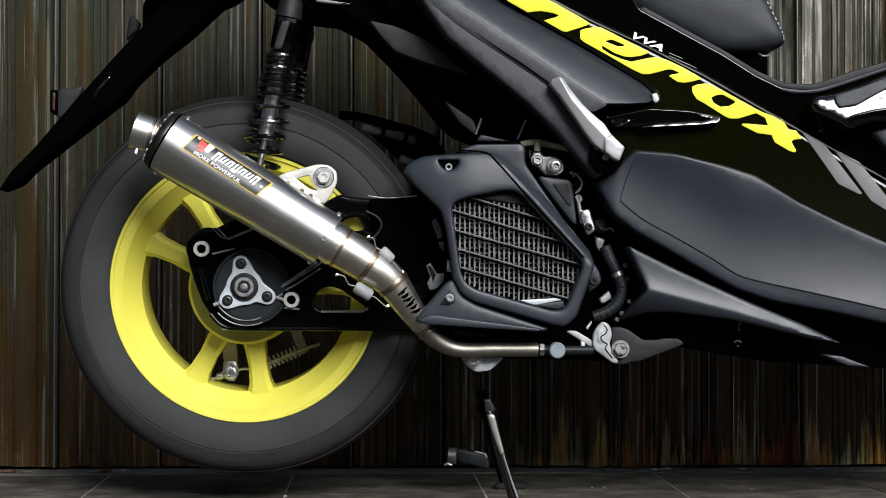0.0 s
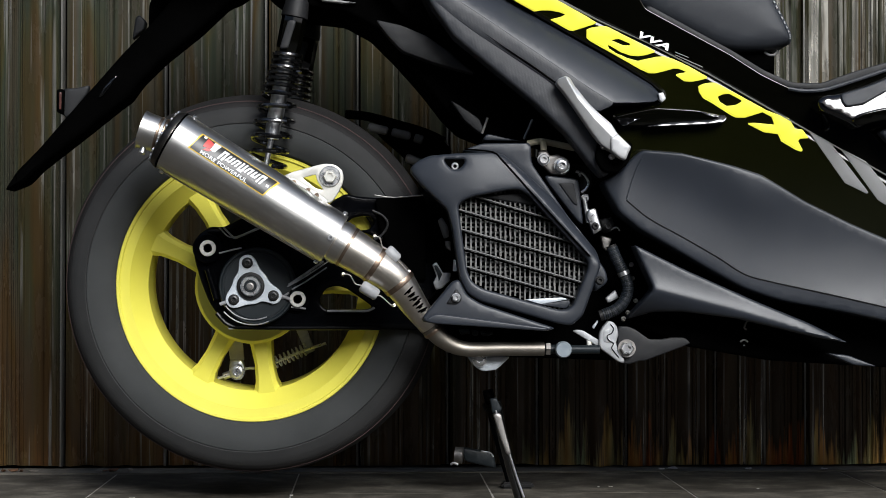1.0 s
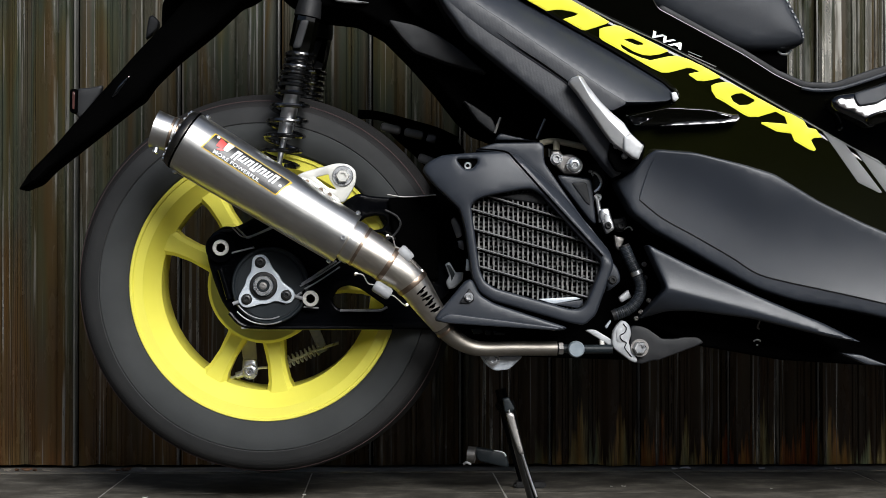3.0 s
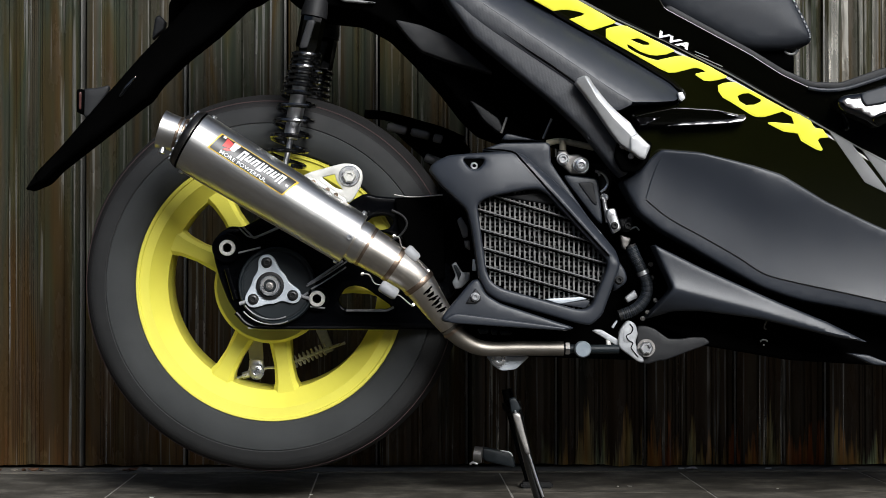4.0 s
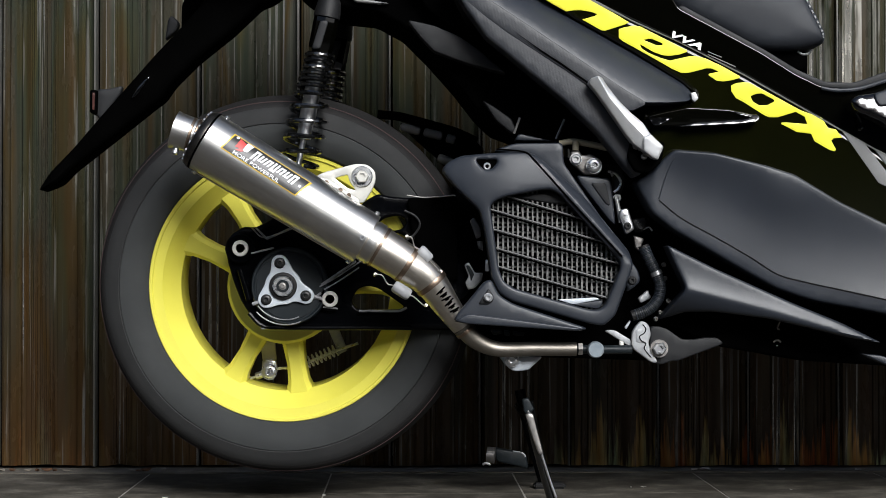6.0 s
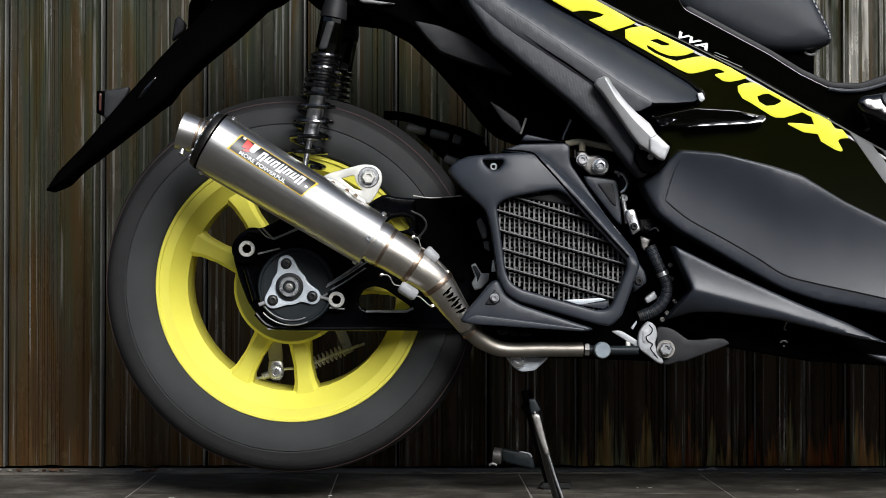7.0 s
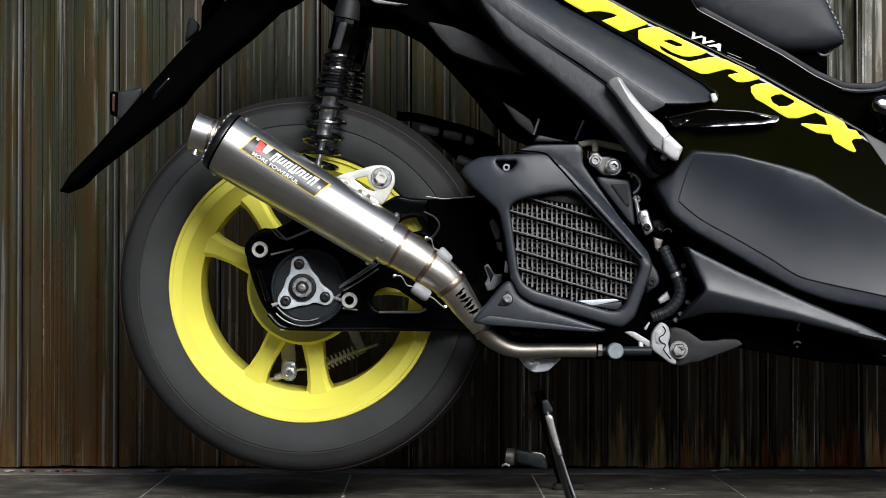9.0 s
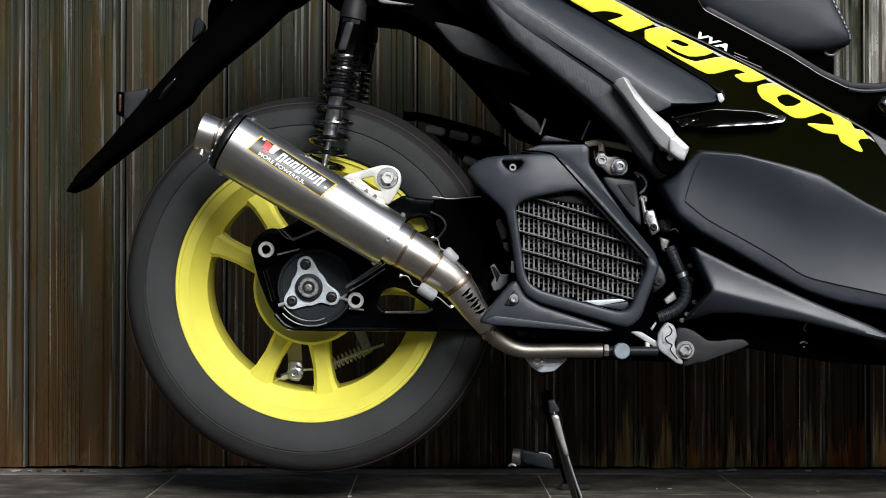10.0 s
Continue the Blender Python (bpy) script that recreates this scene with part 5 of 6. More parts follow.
part("washer", lathe([(0, 0.0125), (0.002, 0.0125), (0.002, 0.0)], (0.5317, -0.158, 0.2266), (0, -1, 0), 28), dull_steel, fit_)
part("peg", slab([(0.476, 0.238), (0.482, 0.236), (0.484, 0.222), (0.476, 0.222)], -0.16, 0.008, 0.002, cell=0.006), pale_alu, fit_)
for p_, r_ in (([(0.7047, -0.1420, 0.2656), (0.7015, -0.1420, 0.2600), (0.6999, -0.1420, 0.2545), (0.7031, -0.1420, 0.2521)], 0.0013), ([(0.6943, -0.1420, 0.2347), (0.6975, -0.1420, 0.2371), (0.7015, -0.1420, 0.2371), (0.7046, -0.1420, 0.2347)], 0.0013), ([(0.6983, -0.1420, 0.2299), (0.7006, -0.1420, 0.2299)], 0.0010)):
    part("hook", tube(p_, r_, 8), dull_steel, fit_)
# sump mount
part("sump_mount", slab([(0.310, 0.215), (0.371, 0.215), (0.355, 0.200), (0.350, 0.196), (0.331, 0.194), (0.320, 0.201)], -0.145, 0.03, 0.002, cell=0.008), cast_alu, fit_, "cast aluminium sump mount")
bolt(fit_, (0.3272, -0.148, 0.2108), 0.0085, zinc)
for p in ([(0.298, 0.252), (0.312, 0.253), (0.315, 0.247), (0.302, 0.245)], [(0.317, 0.252), (0.326, 0.250), (0.325, 0.244), (0.318, 0.244)], [(0.329, 0.250), (0.347, 0.248), (0.344, 0.244), (0.331, 0.244)]):
    part("bolt_boss", slab(p, -0.14, 0.01, 0.002, cell=0.006), cap_grey, fit_)

# centre stand
stand = empty("centre_stand", (0, 0, 0), scooter)
tagged(stand, "black and steel centre stand standing on the tiles")
for y, dx in ((-0.145, 0.0), (0.145, 0.006)):
    p = [(0.3495, -0.145, 0.1523), (0.3590, -0.145, 0.1066), (0.3732, -0.145, 0.0514), (0.3858, -0.145, 0.0167)]
    p = [(q[0] + dx, y, q[2]) for q in p]
    p[-1] = (p[-1][0], y, 0.008)
    part("leg", tube([(*q, r) for q, r in zip(p, (0.0085, 0.0076, 0.0072, 0.0072))], n=14), engine_black if y > 0 else coil_paint, stand)
    part("foot", block((p[-1][0] - 0.015, y - 0.014, 0.0), (p[-1][0] + 0.034, y + 0.014, 0.010), 0.003), soft_rubber, stand)
# chrome strip added to draw the highlight along the gloss black leg
part("leg_piece", tube([(0.3489, -0.155, 0.1404), (0.3614, -0.155, 0.1011), (0.3772, -0.155, 0.0508), (0.3882, -0.155, 0.0194)], 0.0019, 8), chrome, stand)
part("leg_gusset", slab([(0.345, 0.136), (0.356, 0.137), (0.363, 0.109), (0.371, 0.079), (0.364, 0.079), (0.353, 0.109)], -0.158, 0.008, 0.002, cell=0.006, rounds=1), dull_steel, stand, "dull steel gusset")
part("leg_bracket", slab([(0.341, 0.156), (0.350, 0.158), (0.358, 0.142), (0.352, 0.136), (0.344, 0.137)], -0.156, 0.012, 0.002, cell=0.006), cap_grey, stand)
part("crossbar", tube([((0.3542, -0.145, 0.1263)), ((0.3542, -0.145, 0.1263)[0], 0.145, (0.3542, -0.145, 0.1263)[2])], 0.007, 12, smooth=False), engine_black, stand)
part("step_bar", slab([(0.313, 0.067), (0.362, 0.058), (0.367, 0.034), (0.318, 0.046)], 0.10, 0.016, 0.003, cell=0.008), cap_grey, stand, "grey step bar")
part("step_pad", lathe([(0, 0.0), (0, 0.012), (0.012, 0.0125), (0.013, 0.0)], (0.3030, 0.10, 0.0562), (1, -0.15, -0.1), 20), dull_steel, stand)
part("step_spring", tube([(0.3426, 0.10, 0.0612), (0.3564, 0.10, 0.0586), (0.3615, 0.10, 0.0526)], 0.0015, 6), zinc, stand)
part("stand_spring", tube([(0.2953, 0.08, 0.0427), (0.3004, 0.08, 0.0453), (0.3073, 0.08, 0.0427)], 0.002, 6), zinc, stand)

# upper side cover: smooth top and ribbed lower flank
TOP_LINE = [(0.274, 0.768), (0.368, 0.710), (0.564, 0.597), (0.586, 0.581)]


def flank(x, z):
    """The side cover leans back towards its upper edge and swells over its middle."""
    q = max(0.0, height_under(TOP_LINE, x, z))
    return -0.158 - 0.034 * (1 - math.exp(-q / 0.034)) - 0.012 * math.exp(-((x - 0.42) / 0.25) ** 2) - 0.22 * q


def under_flank(x, z):
    q = max(0.0, height_under(TOP_LINE, x, z))
    u = max(0.0, q - 0.055)
    return -0.194 - 0.012 * math.exp(-((x - 0.42) / 0.25) ** 2) - 0.07 * u + 0.65 * u * u


COVER_RIDGE = [(0.2791, 0.7148), (0.2957, 0.7035), (0.3454, 0.6705), (0.3929, 0.6384), (0.4356, 0.6096), (0.4783, 0.5808), (0.5068, 0.5638)]
part("side_cover", slab([(0.300, 0.741), (0.349, 0.741), (0.368, 0.710), (0.412, 0.682), (0.492, 0.639), (0.564, 0.594), (0.580, 0.576), (0.5671, 0.5678), (0.5408, 0.5649), (0.5068, 0.5638), (0.4783, 0.5808), (0.4356, 0.6096), (0.3929, 0.6384), (0.3454, 0.6705), (0.2957, 0.7035), (0.2791, 0.7148)], flank, 0.05, 0.0010, cell=0.008, rounds=2, k=0.10), charcoal, scooter, "smooth charcoal side cover")
part("ribbed_band", slab([(0.2791, 0.7163), (0.2957, 0.7050), (0.3454, 0.6720), (0.3929, 0.6399), (0.4356, 0.6111), (0.4783, 0.5823), (0.5068, 0.5653), (0.5058, 0.5607), (0.4896, 0.5530), (0.4672, 0.5548), (0.4362, 0.5814), (0.4124, 0.5989), (0.3649, 0.6296), (0.3174, 0.6604), (0.2889, 0.6816), (0.2628, 0.7029), (0.2533, 0.7109)], lambda x, z: flank(x, z) + 0.0006 + 0.36 * height_under(COVER_RIDGE, x, z), 0.04, 0.0008, cell=0.008, rounds=1, k=0.10), rib_plastic, scooter, "ribbed charcoal band under the side cover")
part("side_flank", slab([(0.235, 0.742), (0.274, 0.742), (0.296, 0.706), (0.345, 0.663), (0.435, 0.602), (0.463, 0.569), (0.490, 0.523), (0.501, 0.480), (0.502, 0.467), (0.493, 0.462), (0.477, 0.479), (0.442, 0.523), (0.398, 0.565), (0.336, 0.616), (0.289, 0.655), (0.259, 0.697)], under_flank, 0.04, 0.004, cell=0.010, rounds=2, k=0.15), rib_plastic, scooter, "charcoal lower flank with fine moulded ribs")
part("flank_step", tube([(0.3310, -0.2098, 0.6585, 0.0003), (0.3641, -0.2098, 0.6350, 0.0008), (0.3925, -0.2098, 0.6161, 0.0013), (0.4285, -0.2098, 0.5907, 0.0016)], None, 8), black_plastic, scooter)

# gloss cover with the yellow decals
def cover_y(x, z):
    """The gloss cover overhangs a little, so that it mirrors the ground."""
    return -0.176 - 0.10 * (z - 0.60) - 0.05 * (x - 0.55) * 0.3


part("gloss_cover", slab([(0.345, 0.750), (0.359, 0.750), (0.422, 0.711), (0.492, 0.679), (0.555, 0.650), (0.646, 0.605), (0.784, 0.527), (0.943, 0.436), (1.214, 0.288), (1.214, 0.209), (0.942, 0.304), (0.847, 0.357), (0.784, 0.392), (0.721, 0.431), (0.681, 0.444), (0.610, 0.458), (0.555, 0.472), (0.525, 0.484), (0.508, 0.551), (0.517, 0.559), (0.563, 0.566), (0.582, 0.577), (0.565, 0.594), (0.492, 0.639), (0.412, 0.683), (0.368, 0.711)], cover_y, 0.05, 0.006, cell=0.014), cover_black, scooter, "gloss black side cover", False)
part("shoulder_cover", slab([(0.422, 0.751), (0.524, 0.752), (0.556, 0.698), (0.674, 0.636), (0.719, 0.608), (0.757, 0.590), (0.801, 0.587), (0.849, 0.599), (0.945, 0.632), (1.218, 0.732), (1.215, 0.291), (0.944, 0.441), (0.785, 0.531), (0.647, 0.609), (0.556, 0.653), (0.492, 0.683), (0.422, 0.716), (0.367, 0.751)], lambda x, z: cover_y(x, z) + 0.006, 0.06, 0.0015, cell=0.012), gloss_black, scooter, "gloss black shoulder cover under the seat", False)
part("pinstripe", slab([(0.409, 0.720), (0.417, 0.720), (0.491, 0.681), (0.555, 0.652), (0.645, 0.608), (0.783, 0.531), (1.212, 0.294), (1.212, 0.292), (0.942, 0.441), (0.783, 0.529), (0.645, 0.606), (0.555, 0.651), (0.491, 0.679)], lambda x, z: cover_y(x, z) - 0.0015, 0.004, 0, cell=0.012, rounds=1), stripe_grey, scooter, "thin silver pinstripe edge", False)
part("trim_edge", slab([(0.556, 0.694), (0.675, 0.631), (0.719, 0.605), (0.758, 0.589), (0.802, 0.586), (0.850, 0.597), (0.946, 0.630), (1.219, 0.726), (1.219, 0.741), (0.946, 0.641), (0.850, 0.613), (0.802, 0.596), (0.762, 0.597), (0.723, 0.614), (0.679, 0.641), (0.560, 0.705)], -0.172, 0.04, 0.002, cell=0.010), charcoal_dark, scooter, "satin black trim edge")
part("trim_line", tube([(0.7558, -0.176, 0.5876), (0.7780, -0.176, 0.5845), (0.8081, -0.176, 0.5870), (0.8479, -0.176, 0.5990), (0.8957, -0.176, 0.6150), (0.9435, -0.176, 0.6302)], 0.0028, 8), charcoal, scooter)
part("seat_base", slab([(0.528, 0.733), (0.592, 0.693), (0.688, 0.642), (0.743, 0.641), (0.743, 0.616), (0.712, 0.616), (0.672, 0.632), (0.536, 0.704)], -0.14, 0.26, 0.004, cell=0.02), black_plastic, scooter, "black seat base")

# yellow blocks in a row along the cover, and grey stripes
BLOCKS = [
    ([(0.3580, 0.7180), (0.4170, 0.7180), (0.4460, 0.7010), (0.4718, 0.6870), (0.4875, 0.6776), (0.4820, 0.6745), (0.4545, 0.6658), (0.4491, 0.6665), (0.4224, 0.6813), (0.4397, 0.6861), (0.4436, 0.6885), (0.4350, 0.6916), (0.4209, 0.6939), (0.4115, 0.6938), (0.4005, 0.6922), (0.3935, 0.6961), (0.3739, 0.7070)], ()),
    ([(0.4733, 0.6682), (0.4804, 0.6706), (0.4945, 0.6730), (0.5024, 0.6722), (0.5682, 0.6395), (0.5682, 0.6371), (0.5572, 0.6332), (0.5447, 0.6316), (0.5345, 0.6323), (0.5211, 0.6370), (0.5078, 0.6448), (0.5031, 0.6471), (0.5047, 0.6424), (0.5141, 0.6362), (0.5305, 0.6292), (0.5447, 0.6253), (0.5517, 0.6269), (0.5698, 0.6309), (0.5816, 0.6317), (0.5949, 0.6278), (0.6169, 0.6177), (0.6420, 0.6036), (0.6412, 0.6013), (0.6294, 0.5981), (0.6192, 0.5965), (0.6098, 0.5973), (0.5980, 0.6051), (0.5988, 0.6074), (0.6121, 0.6098), (0.6074, 0.6122), (0.6012, 0.6145), (0.5949, 0.6145), (0.5799, 0.6105), (0.5697, 0.6081), (0.5603, 0.6081), (0.5478, 0.6136), (0.5117, 0.6338), (0.4788, 0.6518), (0.4733, 0.6564)], ([(0.5078, 0.6534), (0.5149, 0.6550), (0.5188, 0.6550), (0.5337, 0.6488), (0.5337, 0.6464), (0.5251, 0.6464)],)),
    ([(0.6294, 0.5910), (0.6365, 0.5942), (0.6475, 0.5958), (0.6553, 0.5950), (0.6836, 0.5802), (0.7268, 0.5570), (0.7567, 0.5466), (0.7653, 0.5325), (0.7763, 0.5310), (0.7849, 0.5192), (0.7731, 0.5184), (0.7700, 0.5153), (0.7770, 0.5027), (0.7746, 0.5004), (0.7668, 0.5027), (0.7463, 0.5145), (0.7417, 0.5246), (0.7220, 0.5270), (0.7000, 0.5379), (0.7000, 0.5402), (0.7079, 0.5403), (0.7362, 0.5380), (0.7323, 0.5481), (0.7197, 0.5548), (0.6953, 0.5473), (0.6827, 0.5473), (0.6757, 0.5504), (0.6482, 0.5676), (0.6364, 0.5738), (0.6301, 0.5832)], ([(0.6569, 0.5762), (0.6639, 0.5794), (0.6726, 0.5802), (0.6891, 0.5716), (0.6899, 0.5692), (0.6812, 0.5645), (0.6694, 0.5637), (0.6600, 0.5692)],)),
]
decals = empty("decals", (0, 0, 0), scooter)
tagged(decals, "large yellow decal shapes on the gloss cover")
for o, h in BLOCKS:
    part("decal", slab(o, lambda x, z: cover_y(x, z) - 0.0012, 0.004, 0.0005, holes=h, cell=0.012, rounds=1, k=0.04), yellow_vinyl, decals)
for o in ([(0.7853, 0.5277), (0.8154, 0.5128), (0.8706, 0.4437), (0.8675, 0.4421), (0.8366, 0.4570)], [(0.8288, 0.5058), (0.8660, 0.4870), (0.9261, 0.4139), (0.9261, 0.4076), (0.8833, 0.4335)]):
    part("stripe", slab(o, lambda x, z: cover_y(x, z) - 0.0012, 0.004, 0.0005, cell=0.012, rounds=1, k=0.08), silver_vinyl, decals, "slanted silver grey stripe")
lettering("small_words", "VVA", Matrix.Translation((0.5413, -0.1795, 0.6601)), 0.0128, white_vinyl, decals, -24, 0.3, "small white lettering", 2.0, 0.038)
for k_, (a, b) in enumerate((((0.5977, -0.1765, 0.6380), (0.6166, -0.1765, 0.6302)), ((0.5977, -0.1765, 0.6341), (0.6363, -0.1765, 0.6170)))):
    part("small_bar", tube([a, b], 0.0006, 6, smooth=False), silver_vinyl, decals)

# glossy scoop under the side cover
part("scoop", slab([(0.509, 0.547), (0.533, 0.553), (0.569, 0.560), (0.625, 0.557), (0.664, 0.549), (0.668, 0.543), (0.660, 0.537), (0.537, 0.535), (0.522, 0.536)], lambda x, z: -0.186 - 0.10 * (z - 0.545), 0.02, 0.002, cell=0.006), gloss_black, scooter, "gloss black air scoop")
part("scoop_vent", slab([(0.5123, 0.5470), (0.5194, 0.5494), (0.5546, 0.5557), (0.5578, 0.5518), (0.5468, 0.5448), (0.5248, 0.5338), (0.5194, 0.5345)], lambda x, z: -0.190 + 0.70 * (z - 0.54) + 0.0006 * math.sin(x * 230 + z * 900) + 0.0004 * math.sin(x * 610 - z * 340), 0.012, 0.0008, cell=0.003, rounds=1), gloss_panel, scooter)
part("scoop_lip", slab([(0.5546, 0.5331), (0.5781, 0.5382), (0.6173, 0.5411), (0.6448, 0.5428), (0.6547, 0.5459), (0.6558, 0.5498), (0.6653, 0.5503), (0.6676, 0.5452), (0.6633, 0.5401), (0.6409, 0.5373), (0.5938, 0.5348)], lambda x, z: -0.1905 + 0.40 * (z - 0.54) + 0.0003 * math.sin(x * 260), 0.012, 0.0008, cell=0.004, rounds=1), gloss_panel, scooter, "bright scoop lip")
part("scoop_lip", slab([(0.6244, 0.5575), (0.6315, 0.5548), (0.6480, 0.5502), (0.6566, 0.5487), (0.6543, 0.5459), (0.6409, 0.5490)], lambda x, z: -0.1905 + 0.40 * (z - 0.545), 0.010, 0.0005, cell=0.004, rounds=1), gloss_panel, scooter)
part("clip", slab([(0.572, 0.580), (0.579, 0.581), (0.583, 0.572), (0.578, 0.567), (0.574, 0.570)], -0.188, 0.01, 0.001, cell=0.006, rounds=1), peg_alu, scooter)

# seat
part("seat", slab([(0.494, 0.761), (0.721, 0.763), (0.742, 0.715), (0.758, 0.685), (0.767, 0.665), (0.764, 0.652), (0.728, 0.644), (0.689, 0.643), (0.662, 0.647), (0.573, 0.690), (0.542, 0.711)], -0.165, 0.33, 0.015, 0.010, 0.05, cell=0.012), seat_vinyl, scooter, "dark grey vinyl seat with pale stitching")
st = glide([(0.7313, -0.166, 0.7253), (0.7408, -0.166, 0.7048), (0.7519, -0.166, 0.6827), (0.7598, -0.166, 0.6653), (0.7606, -0.166, 0.6574)], 6)
for a, b in zip(st[::2], st[1::2]):
    part("stitch", tube([tuple(a), tuple(b)], 0.0010, 6, smooth=False), thread, scooter)
part("seat_hook", tube([(0.7300, -0.14, 0.6430), (0.7365, -0.14, 0.6390), (0.7445, -0.14, 0.6398), (0.7493, -0.14, 0.6463)], 0.0018, 8), zinc, scooter)

# step-through inner panel that mirrors the sky
def leg_y(x, z):
    """A hollowed panel, wavy enough to mirror now the sky and now the yard."""
    return -0.214 + 0.24 * (z - 0.545) + 0.0009 * math.sin(x * 60 + z * 110) + 0.0003 * math.sin(x * 150 - z * 190 + 1.0)


part("inner_leg_panel", slab([(0.7884, 0.5667), (0.7978, 0.5752), (0.8213, 0.5784), (0.8613, 0.5918), (0.9202, 0.6161), (0.9199, 0.5524), (0.8909, 0.5530), (0.8689, 0.5429), (0.8430, 0.5296), (0.8298, 0.5396), (0.8079, 0.5489), (0.7939, 0.5550)], leg_y, 0.03, 0.006, cell=0.006), gloss_panel, scooter, "gloss black inner leg panel that mirrors the sky")
part("leg_recess", slab([(0.8211, 0.5773), (0.8602, 0.5890), (0.9190, 0.6134), (0.9189, 0.5947), (0.8899, 0.5845), (0.8523, 0.5642), (0.8273, 0.5594), (0.8219, 0.5672)], lambda x, z: leg_y(x, z) - 0.004, 0.02, 0.002, cell=0.008, rounds=1), seat_vinyl, scooter)
part("leg_hollow", slab([(0.8328, 0.5411), (0.8429, 0.5489), (0.8702, 0.5560), (0.9171, 0.5623), (0.9170, 0.5422), (0.8741, 0.5405), (0.8507, 0.5342), (0.8413, 0.5311)], lambda x, z: -0.226 - 0.12 * (z - 0.54), 0.02, 0.003, cell=0.006), gloss_black, scooter)
part("leg_piece", slab([(0.8762, 0.5270), (0.8983, 0.5349), (0.9244, 0.5397), (0.9241, 0.4756), (0.8967, 0.5052)], -0.20, 0.02, 0.004, cell=0.010), charcoal, scooter)
part("shoulder_fold", tube([(0.7930, -0.186, 0.5577), (0.8025, -0.186, 0.5515), (0.8088, -0.186, 0.5405), (0.8095, -0.186, 0.5311), (0.8040, -0.186, 0.5295)], 0.0018, 8), gloss_black, scooter)

# big lower cowl with its folded lower edge
def cowl_y(x, z):
    """The cowl flares out towards its crease, and folds inwards under it and behind its rear edge."""
    e = -height_under(CREASE, x, z)
    fold = (0.055 * min(1.0, max(0.0, (x - 0.60) / 0.2)) - 0.02) * max(0.0, -e)
    flare = 0.016 * math.exp(-max(0.0, e) / 0.055) * min(1.0, max(0.1, (x - 0.60) / 0.36))
    back = 0.28 * max(0.0, EDGE_X - x + 0.15 * (z - 0.50))
    crown = 0.006 * math.exp(-((e - 0.14) / 0.05) ** 2)
    left = 1 - min(1.0, max(0.0, (x - 0.60) / 0.24))
    crown += 0.012 * left * math.exp(-((e - 0.135) / 0.055) ** 2)
    return -0.186 - flare + fold + back - crown


CREASE = [(0.528, 0.432), (0.559, 0.407), (0.606, 0.381), (0.653, 0.354), (0.691, 0.330), (0.730, 0.319), (0.776, 0.309), (0.826, 0.298), (0.891, 0.283), (0.932, 0.274), (1.200, 0.232)]
EDGE_X = CREASE[0][0]
part("lower_cowl", slab([(0.549, 0.501), (0.605, 0.496), (0.675, 0.479), (0.714, 0.467), (0.776, 0.430), (0.839, 0.400), (0.933, 0.360), (1.200, 0.319), (1.200, 0.210), (0.932, 0.256), (0.891, 0.264), (0.826, 0.278), (0.748, 0.292), (0.723, 0.299), (0.689, 0.311), (0.654, 0.330), (0.623, 0.348), (0.594, 0.365), (0.548, 0.391), (0.519, 0.414), (0.500, 0.449), (0.497, 0.459), (0.519, 0.469), (0.533, 0.487)], cowl_y, 0.06, 0.004, cell=0.0075, rounds=2, creases=(CREASE,)), charcoal, scooter, "large charcoal lower side cowl")
part("crease_edge", tube([(q[0], cowl_y(q[0], q[2]) - 0.0006, q[2]) for q in glide([(q[0], 0.0, q[1]) for q in CREASE[:-1]], 6)], 0.0009, 6, 1, smooth=False), soft_rubber, scooter)
part("rear_edge", tube([(q[0], cowl_y(q[0], q[2]) - 0.0004, q[2]) for q in glide([(q[0], 0.0, q[1]) for q in [(0.528, 0.434), (0.533, 0.451), (0.541, 0.474), (0.549, 0.490)]], 6)], 0.0008, 6, 1, smooth=False), charcoal, scooter)
RIDGE = [(0.528, 0.319), (0.564, 0.310), (0.684, 0.279), (0.834, 0.234)]


def fairing_y(x, z):
    q = height_under(RIDGE, x, z)
    return -0.200 + 0.007 * (1 - math.exp(-max(0.0, -q) / 0.016)) + 14.0 * max(0.0, q) ** 2 + 0.22 * max(0.0, q)


part("lower_fairing", slab([(0.537, 0.371), (0.606, 0.337), (0.707, 0.292), (0.778, 0.263), (0.834, 0.235), (0.793, 0.242), (0.684, 0.268), (0.606, 0.278), (0.567, 0.278), (0.531, 0.266), (0.564, 0.310)], fairing_y, 0.04, 0.004, cell=0.0045), charcoal, scooter, "charcoal lower fairing")
part("fairing_tip", slab([(0.810, 0.220), (0.840, 0.217), (0.881, 0.201), (0.848, 0.203)], lambda x, z: -0.172 + 0.07 * max(-0.02, z - 0.19), 0.02, 0.002, cell=0.006), charcoal, scooter)

# the far side carries the same panels
for name_ in ("side_cover", "ribbed_band", "side_flank", "gloss_cover", "shoulder_cover", "lower_cowl", "lower_fairing"):
    src = bpy.data.objects[name_]
    me = src.data.copy()
    me.transform(Matrix.Diagonal((1, -1, 1, 1)))
    me.flip_normals()
    far = new(name_, me)
    far.parent = scooter

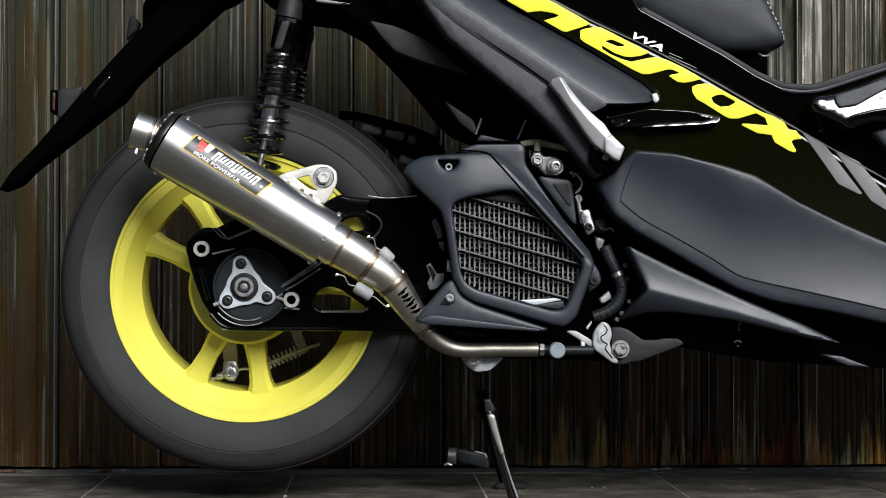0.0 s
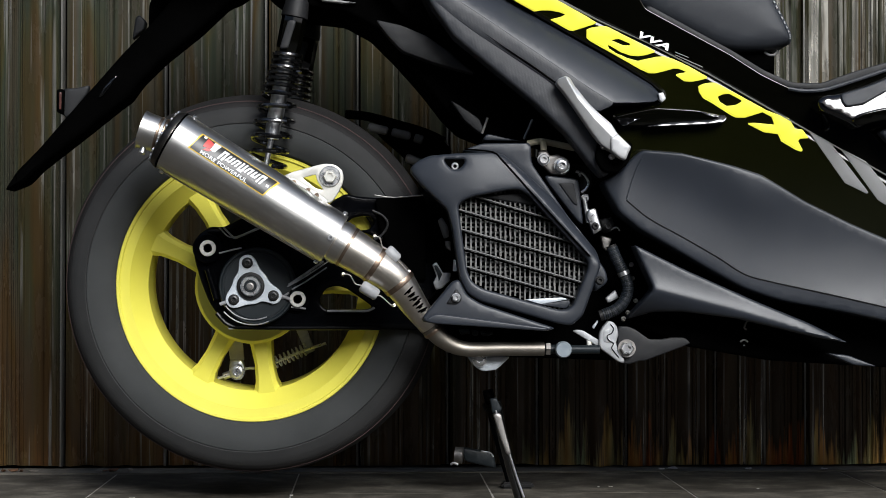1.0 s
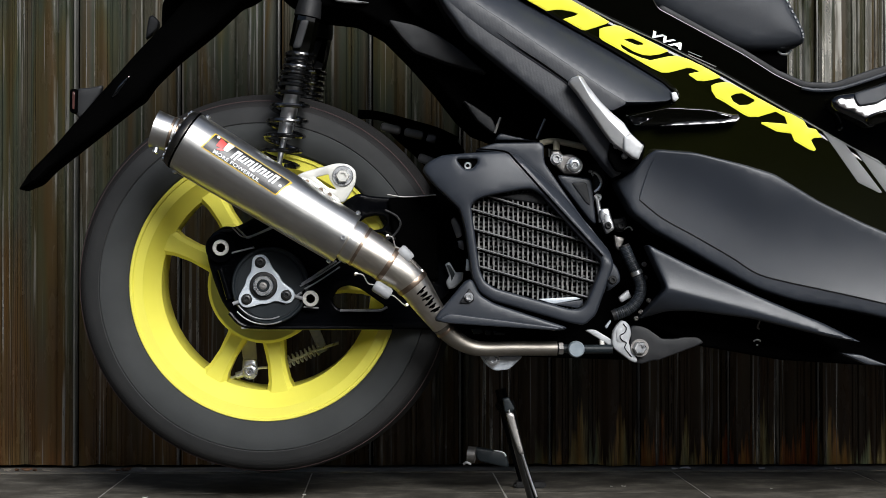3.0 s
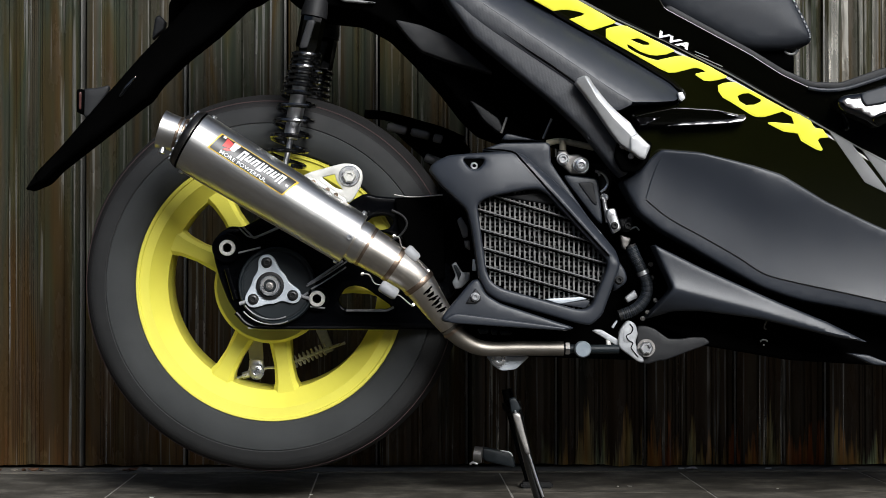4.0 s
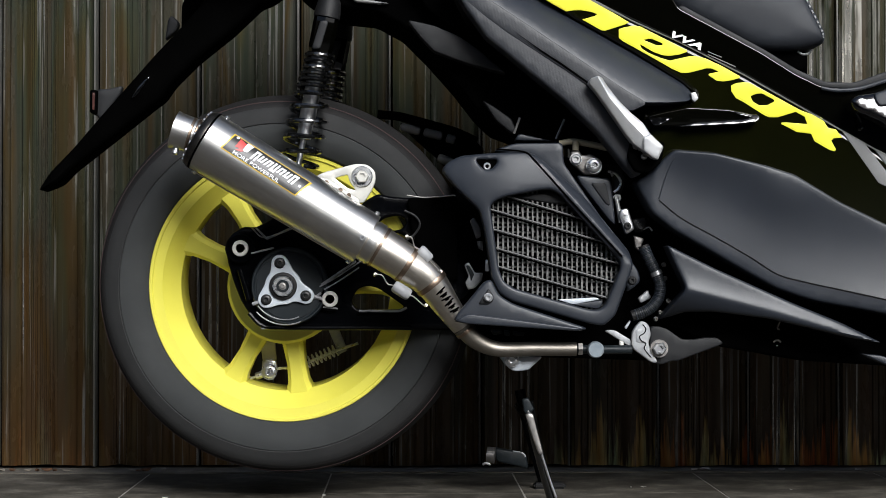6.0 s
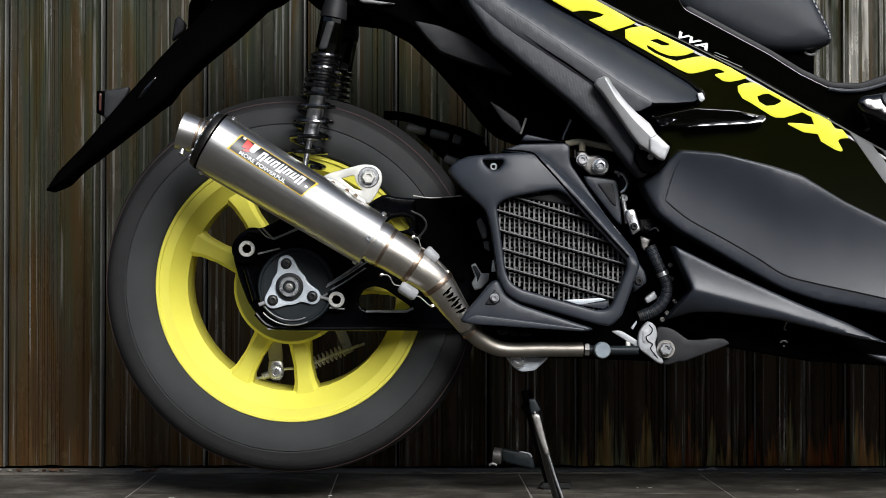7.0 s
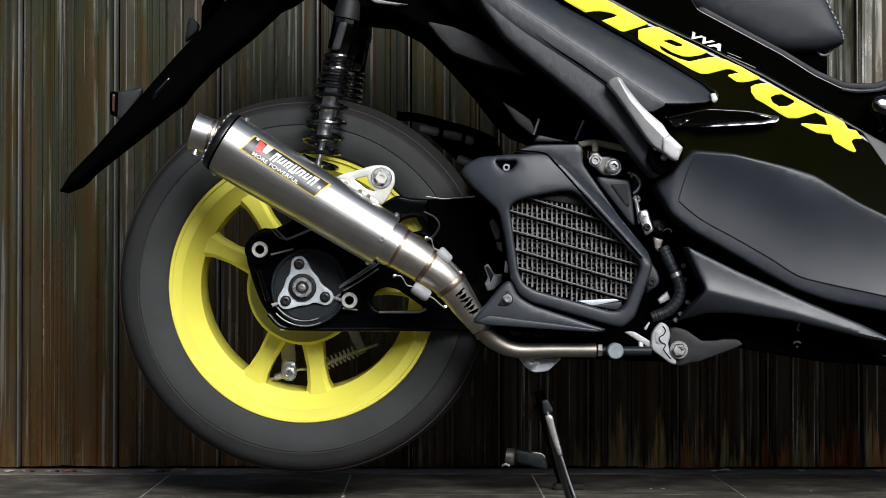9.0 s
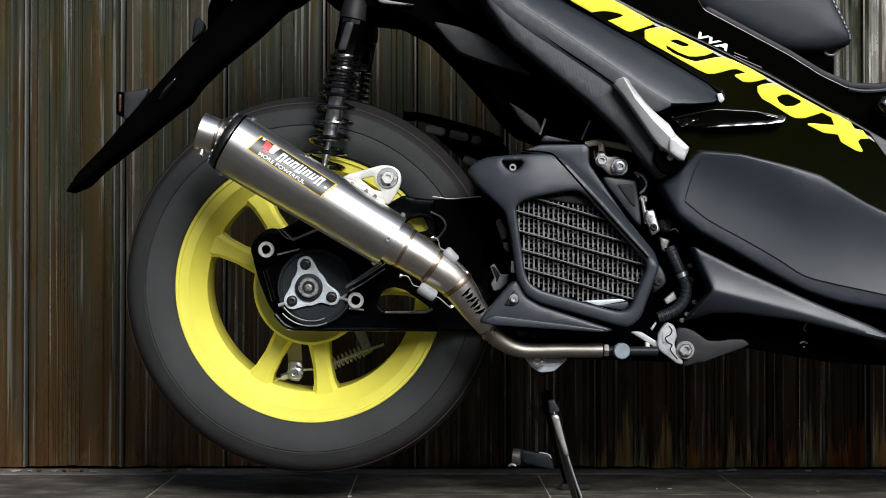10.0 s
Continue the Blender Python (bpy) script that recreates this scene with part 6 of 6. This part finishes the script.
# folded passenger foot peg
peg = empty("passenger_foot_peg", (0, 0, 0), scooter)
tagged(peg, "silver cast aluminium passenger foot peg, folded in")
PEG_RIDGE = [(0.4375, 0.5979), (0.4549, 0.5676), (0.4791, 0.5385), (0.5007, 0.5165), (0.5240, 0.4970)]
part("peg_bar", slab([(0.4267, 0.5887), (0.4292, 0.5946), (0.4392, 0.5979), (0.4450, 0.5954), (0.4508, 0.5855), (0.4695, 0.5622), (0.4841, 0.5481), (0.5007, 0.5344), (0.5090, 0.5207), (0.5281, 0.5025), (0.5235, 0.4916), (0.5206, 0.4841), (0.5131, 0.4866), (0.4965, 0.4991), (0.4873, 0.5057), (0.4757, 0.5207), (0.4591, 0.5447), (0.4383, 0.5746)], lambda x, z: -0.240 + 0.30 * abs(height_under(PEG_RIDGE, x, z)), 0.020, 0.002, cell=0.006, rounds=1, k=0.15, creases=(PEG_RIDGE,)), peg_alu, peg)
part("peg_end", slab([(0.4993, 0.5146), (0.5093, 0.5196), (0.5276, 0.5022), (0.5230, 0.4914), (0.5201, 0.4839), (0.5118, 0.4868), (0.5001, 0.4963)], -0.2410, 0.014, 0.003, cell=0.006, rounds=1, k=0.15), peg_alu, peg)
for at in ((0.4982, -0.222, 0.5013), (0.4919, -0.222, 0.5034), (0.5032, -0.222, 0.4896)):
    bolt(peg, at, 0.0036, dull_steel)
part("hinge", slab([(0.4853, 0.5108), (0.4987, 0.5212), (0.5331, 0.5087), (0.5272, 0.4815), (0.5112, 0.4677), (0.4923, 0.4689), (0.4811, 0.4877)], -0.218, 0.05, 0.003, cell=0.01), black_plastic, peg)

# two stiff cables above the engine
for a, b in (((0.3401, -0.12, 0.5508), (0.3321, -0.12, 0.5284)), ((0.4033, -0.12, 0.5486), (0.3912, -0.12, 0.5206))):
    part("cable", tube([a, b], 0.0018, 8, smooth=False), dull_steel, scooter)
part("engine_cowl", slab([(0.332, 0.518), (0.338, 0.528), (0.382, 0.518), (0.395, 0.517)], -0.13, 0.04, 0.002, cell=0.01), charcoal, scooter)

# ---- floor tiles and small debris ----
tile_bm = block((-0.1494, -0.1494, -0.020), (0.1494, 0.1494, 0.0), 0.0005)
tile_me = bpy.data.meshes.new("tile")
tile_bm.to_mesh(tile_me)
tile_bm.free()
tile_me.materials.append(tile_stone)
rnd = random.Random(4)
for i in range(13):
    for j in range(6):
        t_ = new("tile", tile_me)
        t_.location = (-1.602 + 0.3012 * i + 0.001, 0.2275 - 0.3012 * j, rnd.uniform(-0.0002, 0.0002))
        t_.rotation_euler = (rnd.uniform(-0.0006, 0.0006), rnd.uniform(-0.0006, 0.0006), 0)
        t_.parent = floor
DEBRIS = [(-0.5178, 0.405, 0.0100, 0.0050, "flake"), (-0.4942, 0.405, 0.0060, 0.0040, "flake"), (-0.4781, 0.405, 0.0060, 0.0050, "leaf"), (-0.4526, 0.405, 0.0070, 0.0040, "flake"), (-0.4366, 0.405, 0.0060, 0.0050, "leaf"), (-0.4205, 0.405, 0.0090, 0.0060, "leaf"), (-0.4073, 0.405, 0.0060, 0.0040, "leaf"), (-0.3875, 0.405, 0.0090, 0.0030, "flake"), (-0.2797, 0.405, 0.0090, 0.0030, "flake"), (-0.2684, 0.405, 0.0060, 0.0030, "leaf"), (-0.2561, 0.405, 0.0100, 0.0060, "leaf"), (-0.2585, 0.395, 0.0040, 0.0060, "leaf"), (-0.2267, 0.405, 0.0060, 0.0060, "flake"), (0.6831, 0.405, 0.0160, 0.0050, "flake"), (0.6650, 0.405, 0.0070, 0.0030, "flake"), (0.8126, 0.405, 0.0080, 0.0030, "flake"), (0.9412, 0.405, 0.0080, 0.0020, "flake"), (-0.1759, 0.02, 0.004, 0.002, "speck"), (0.5280, 0.15, 0.003, 0.002, "speck"), (0.5486, 0.16, 0.004, 0.001, "speck"), (0.0573, 0.05, 0.004, 0.002, "speck"), (0.7710, 0.12, 0.003, 0.001, "speck")]
for k_, (x_, y_, w, h, kind_) in enumerate(DEBRIS):
    bm = bmesh.new()
    bmesh.ops.create_icosphere(bm, subdivisions=2, radius=1)
    for v in bm.verts:
        v.co *= 1 + 0.6 * noise.noise(v.co * 2.3 + Vector((k_ * 9.0, 0, 0)))
        v.co = Vector((v.co.x * w, v.co.y * w * 0.5, (max(v.co.z, -0.3) * 0.6 + 0.4 * v.co.x * v.co.x) * h))
    leaf = kind_ == "leaf"
    ob = part("dead_leaf" if leaf else "paint_flake", bm, leaf_brown if leaf else chip_white if kind_ == "speck" or x_ > 0.5 else litter_pale, None)
    ob.location = (x_, y_, (0.002 if y_ > 0.38 else 0.0) + 0.3 * h)
    ob.rotation_euler = (0, 0, k_ * 1.3)
    if leaf:
        tagged(ob, "curled brown dead leaf lying at the wall foot", "leaf", "dead leaves at the wall")
    else:
        tagged(ob, "pale flake of paint lying on the floor" if kind_ == "speck" else "pale flake of paint lying at the wall foot", "debris", "paint flakes at the wall")
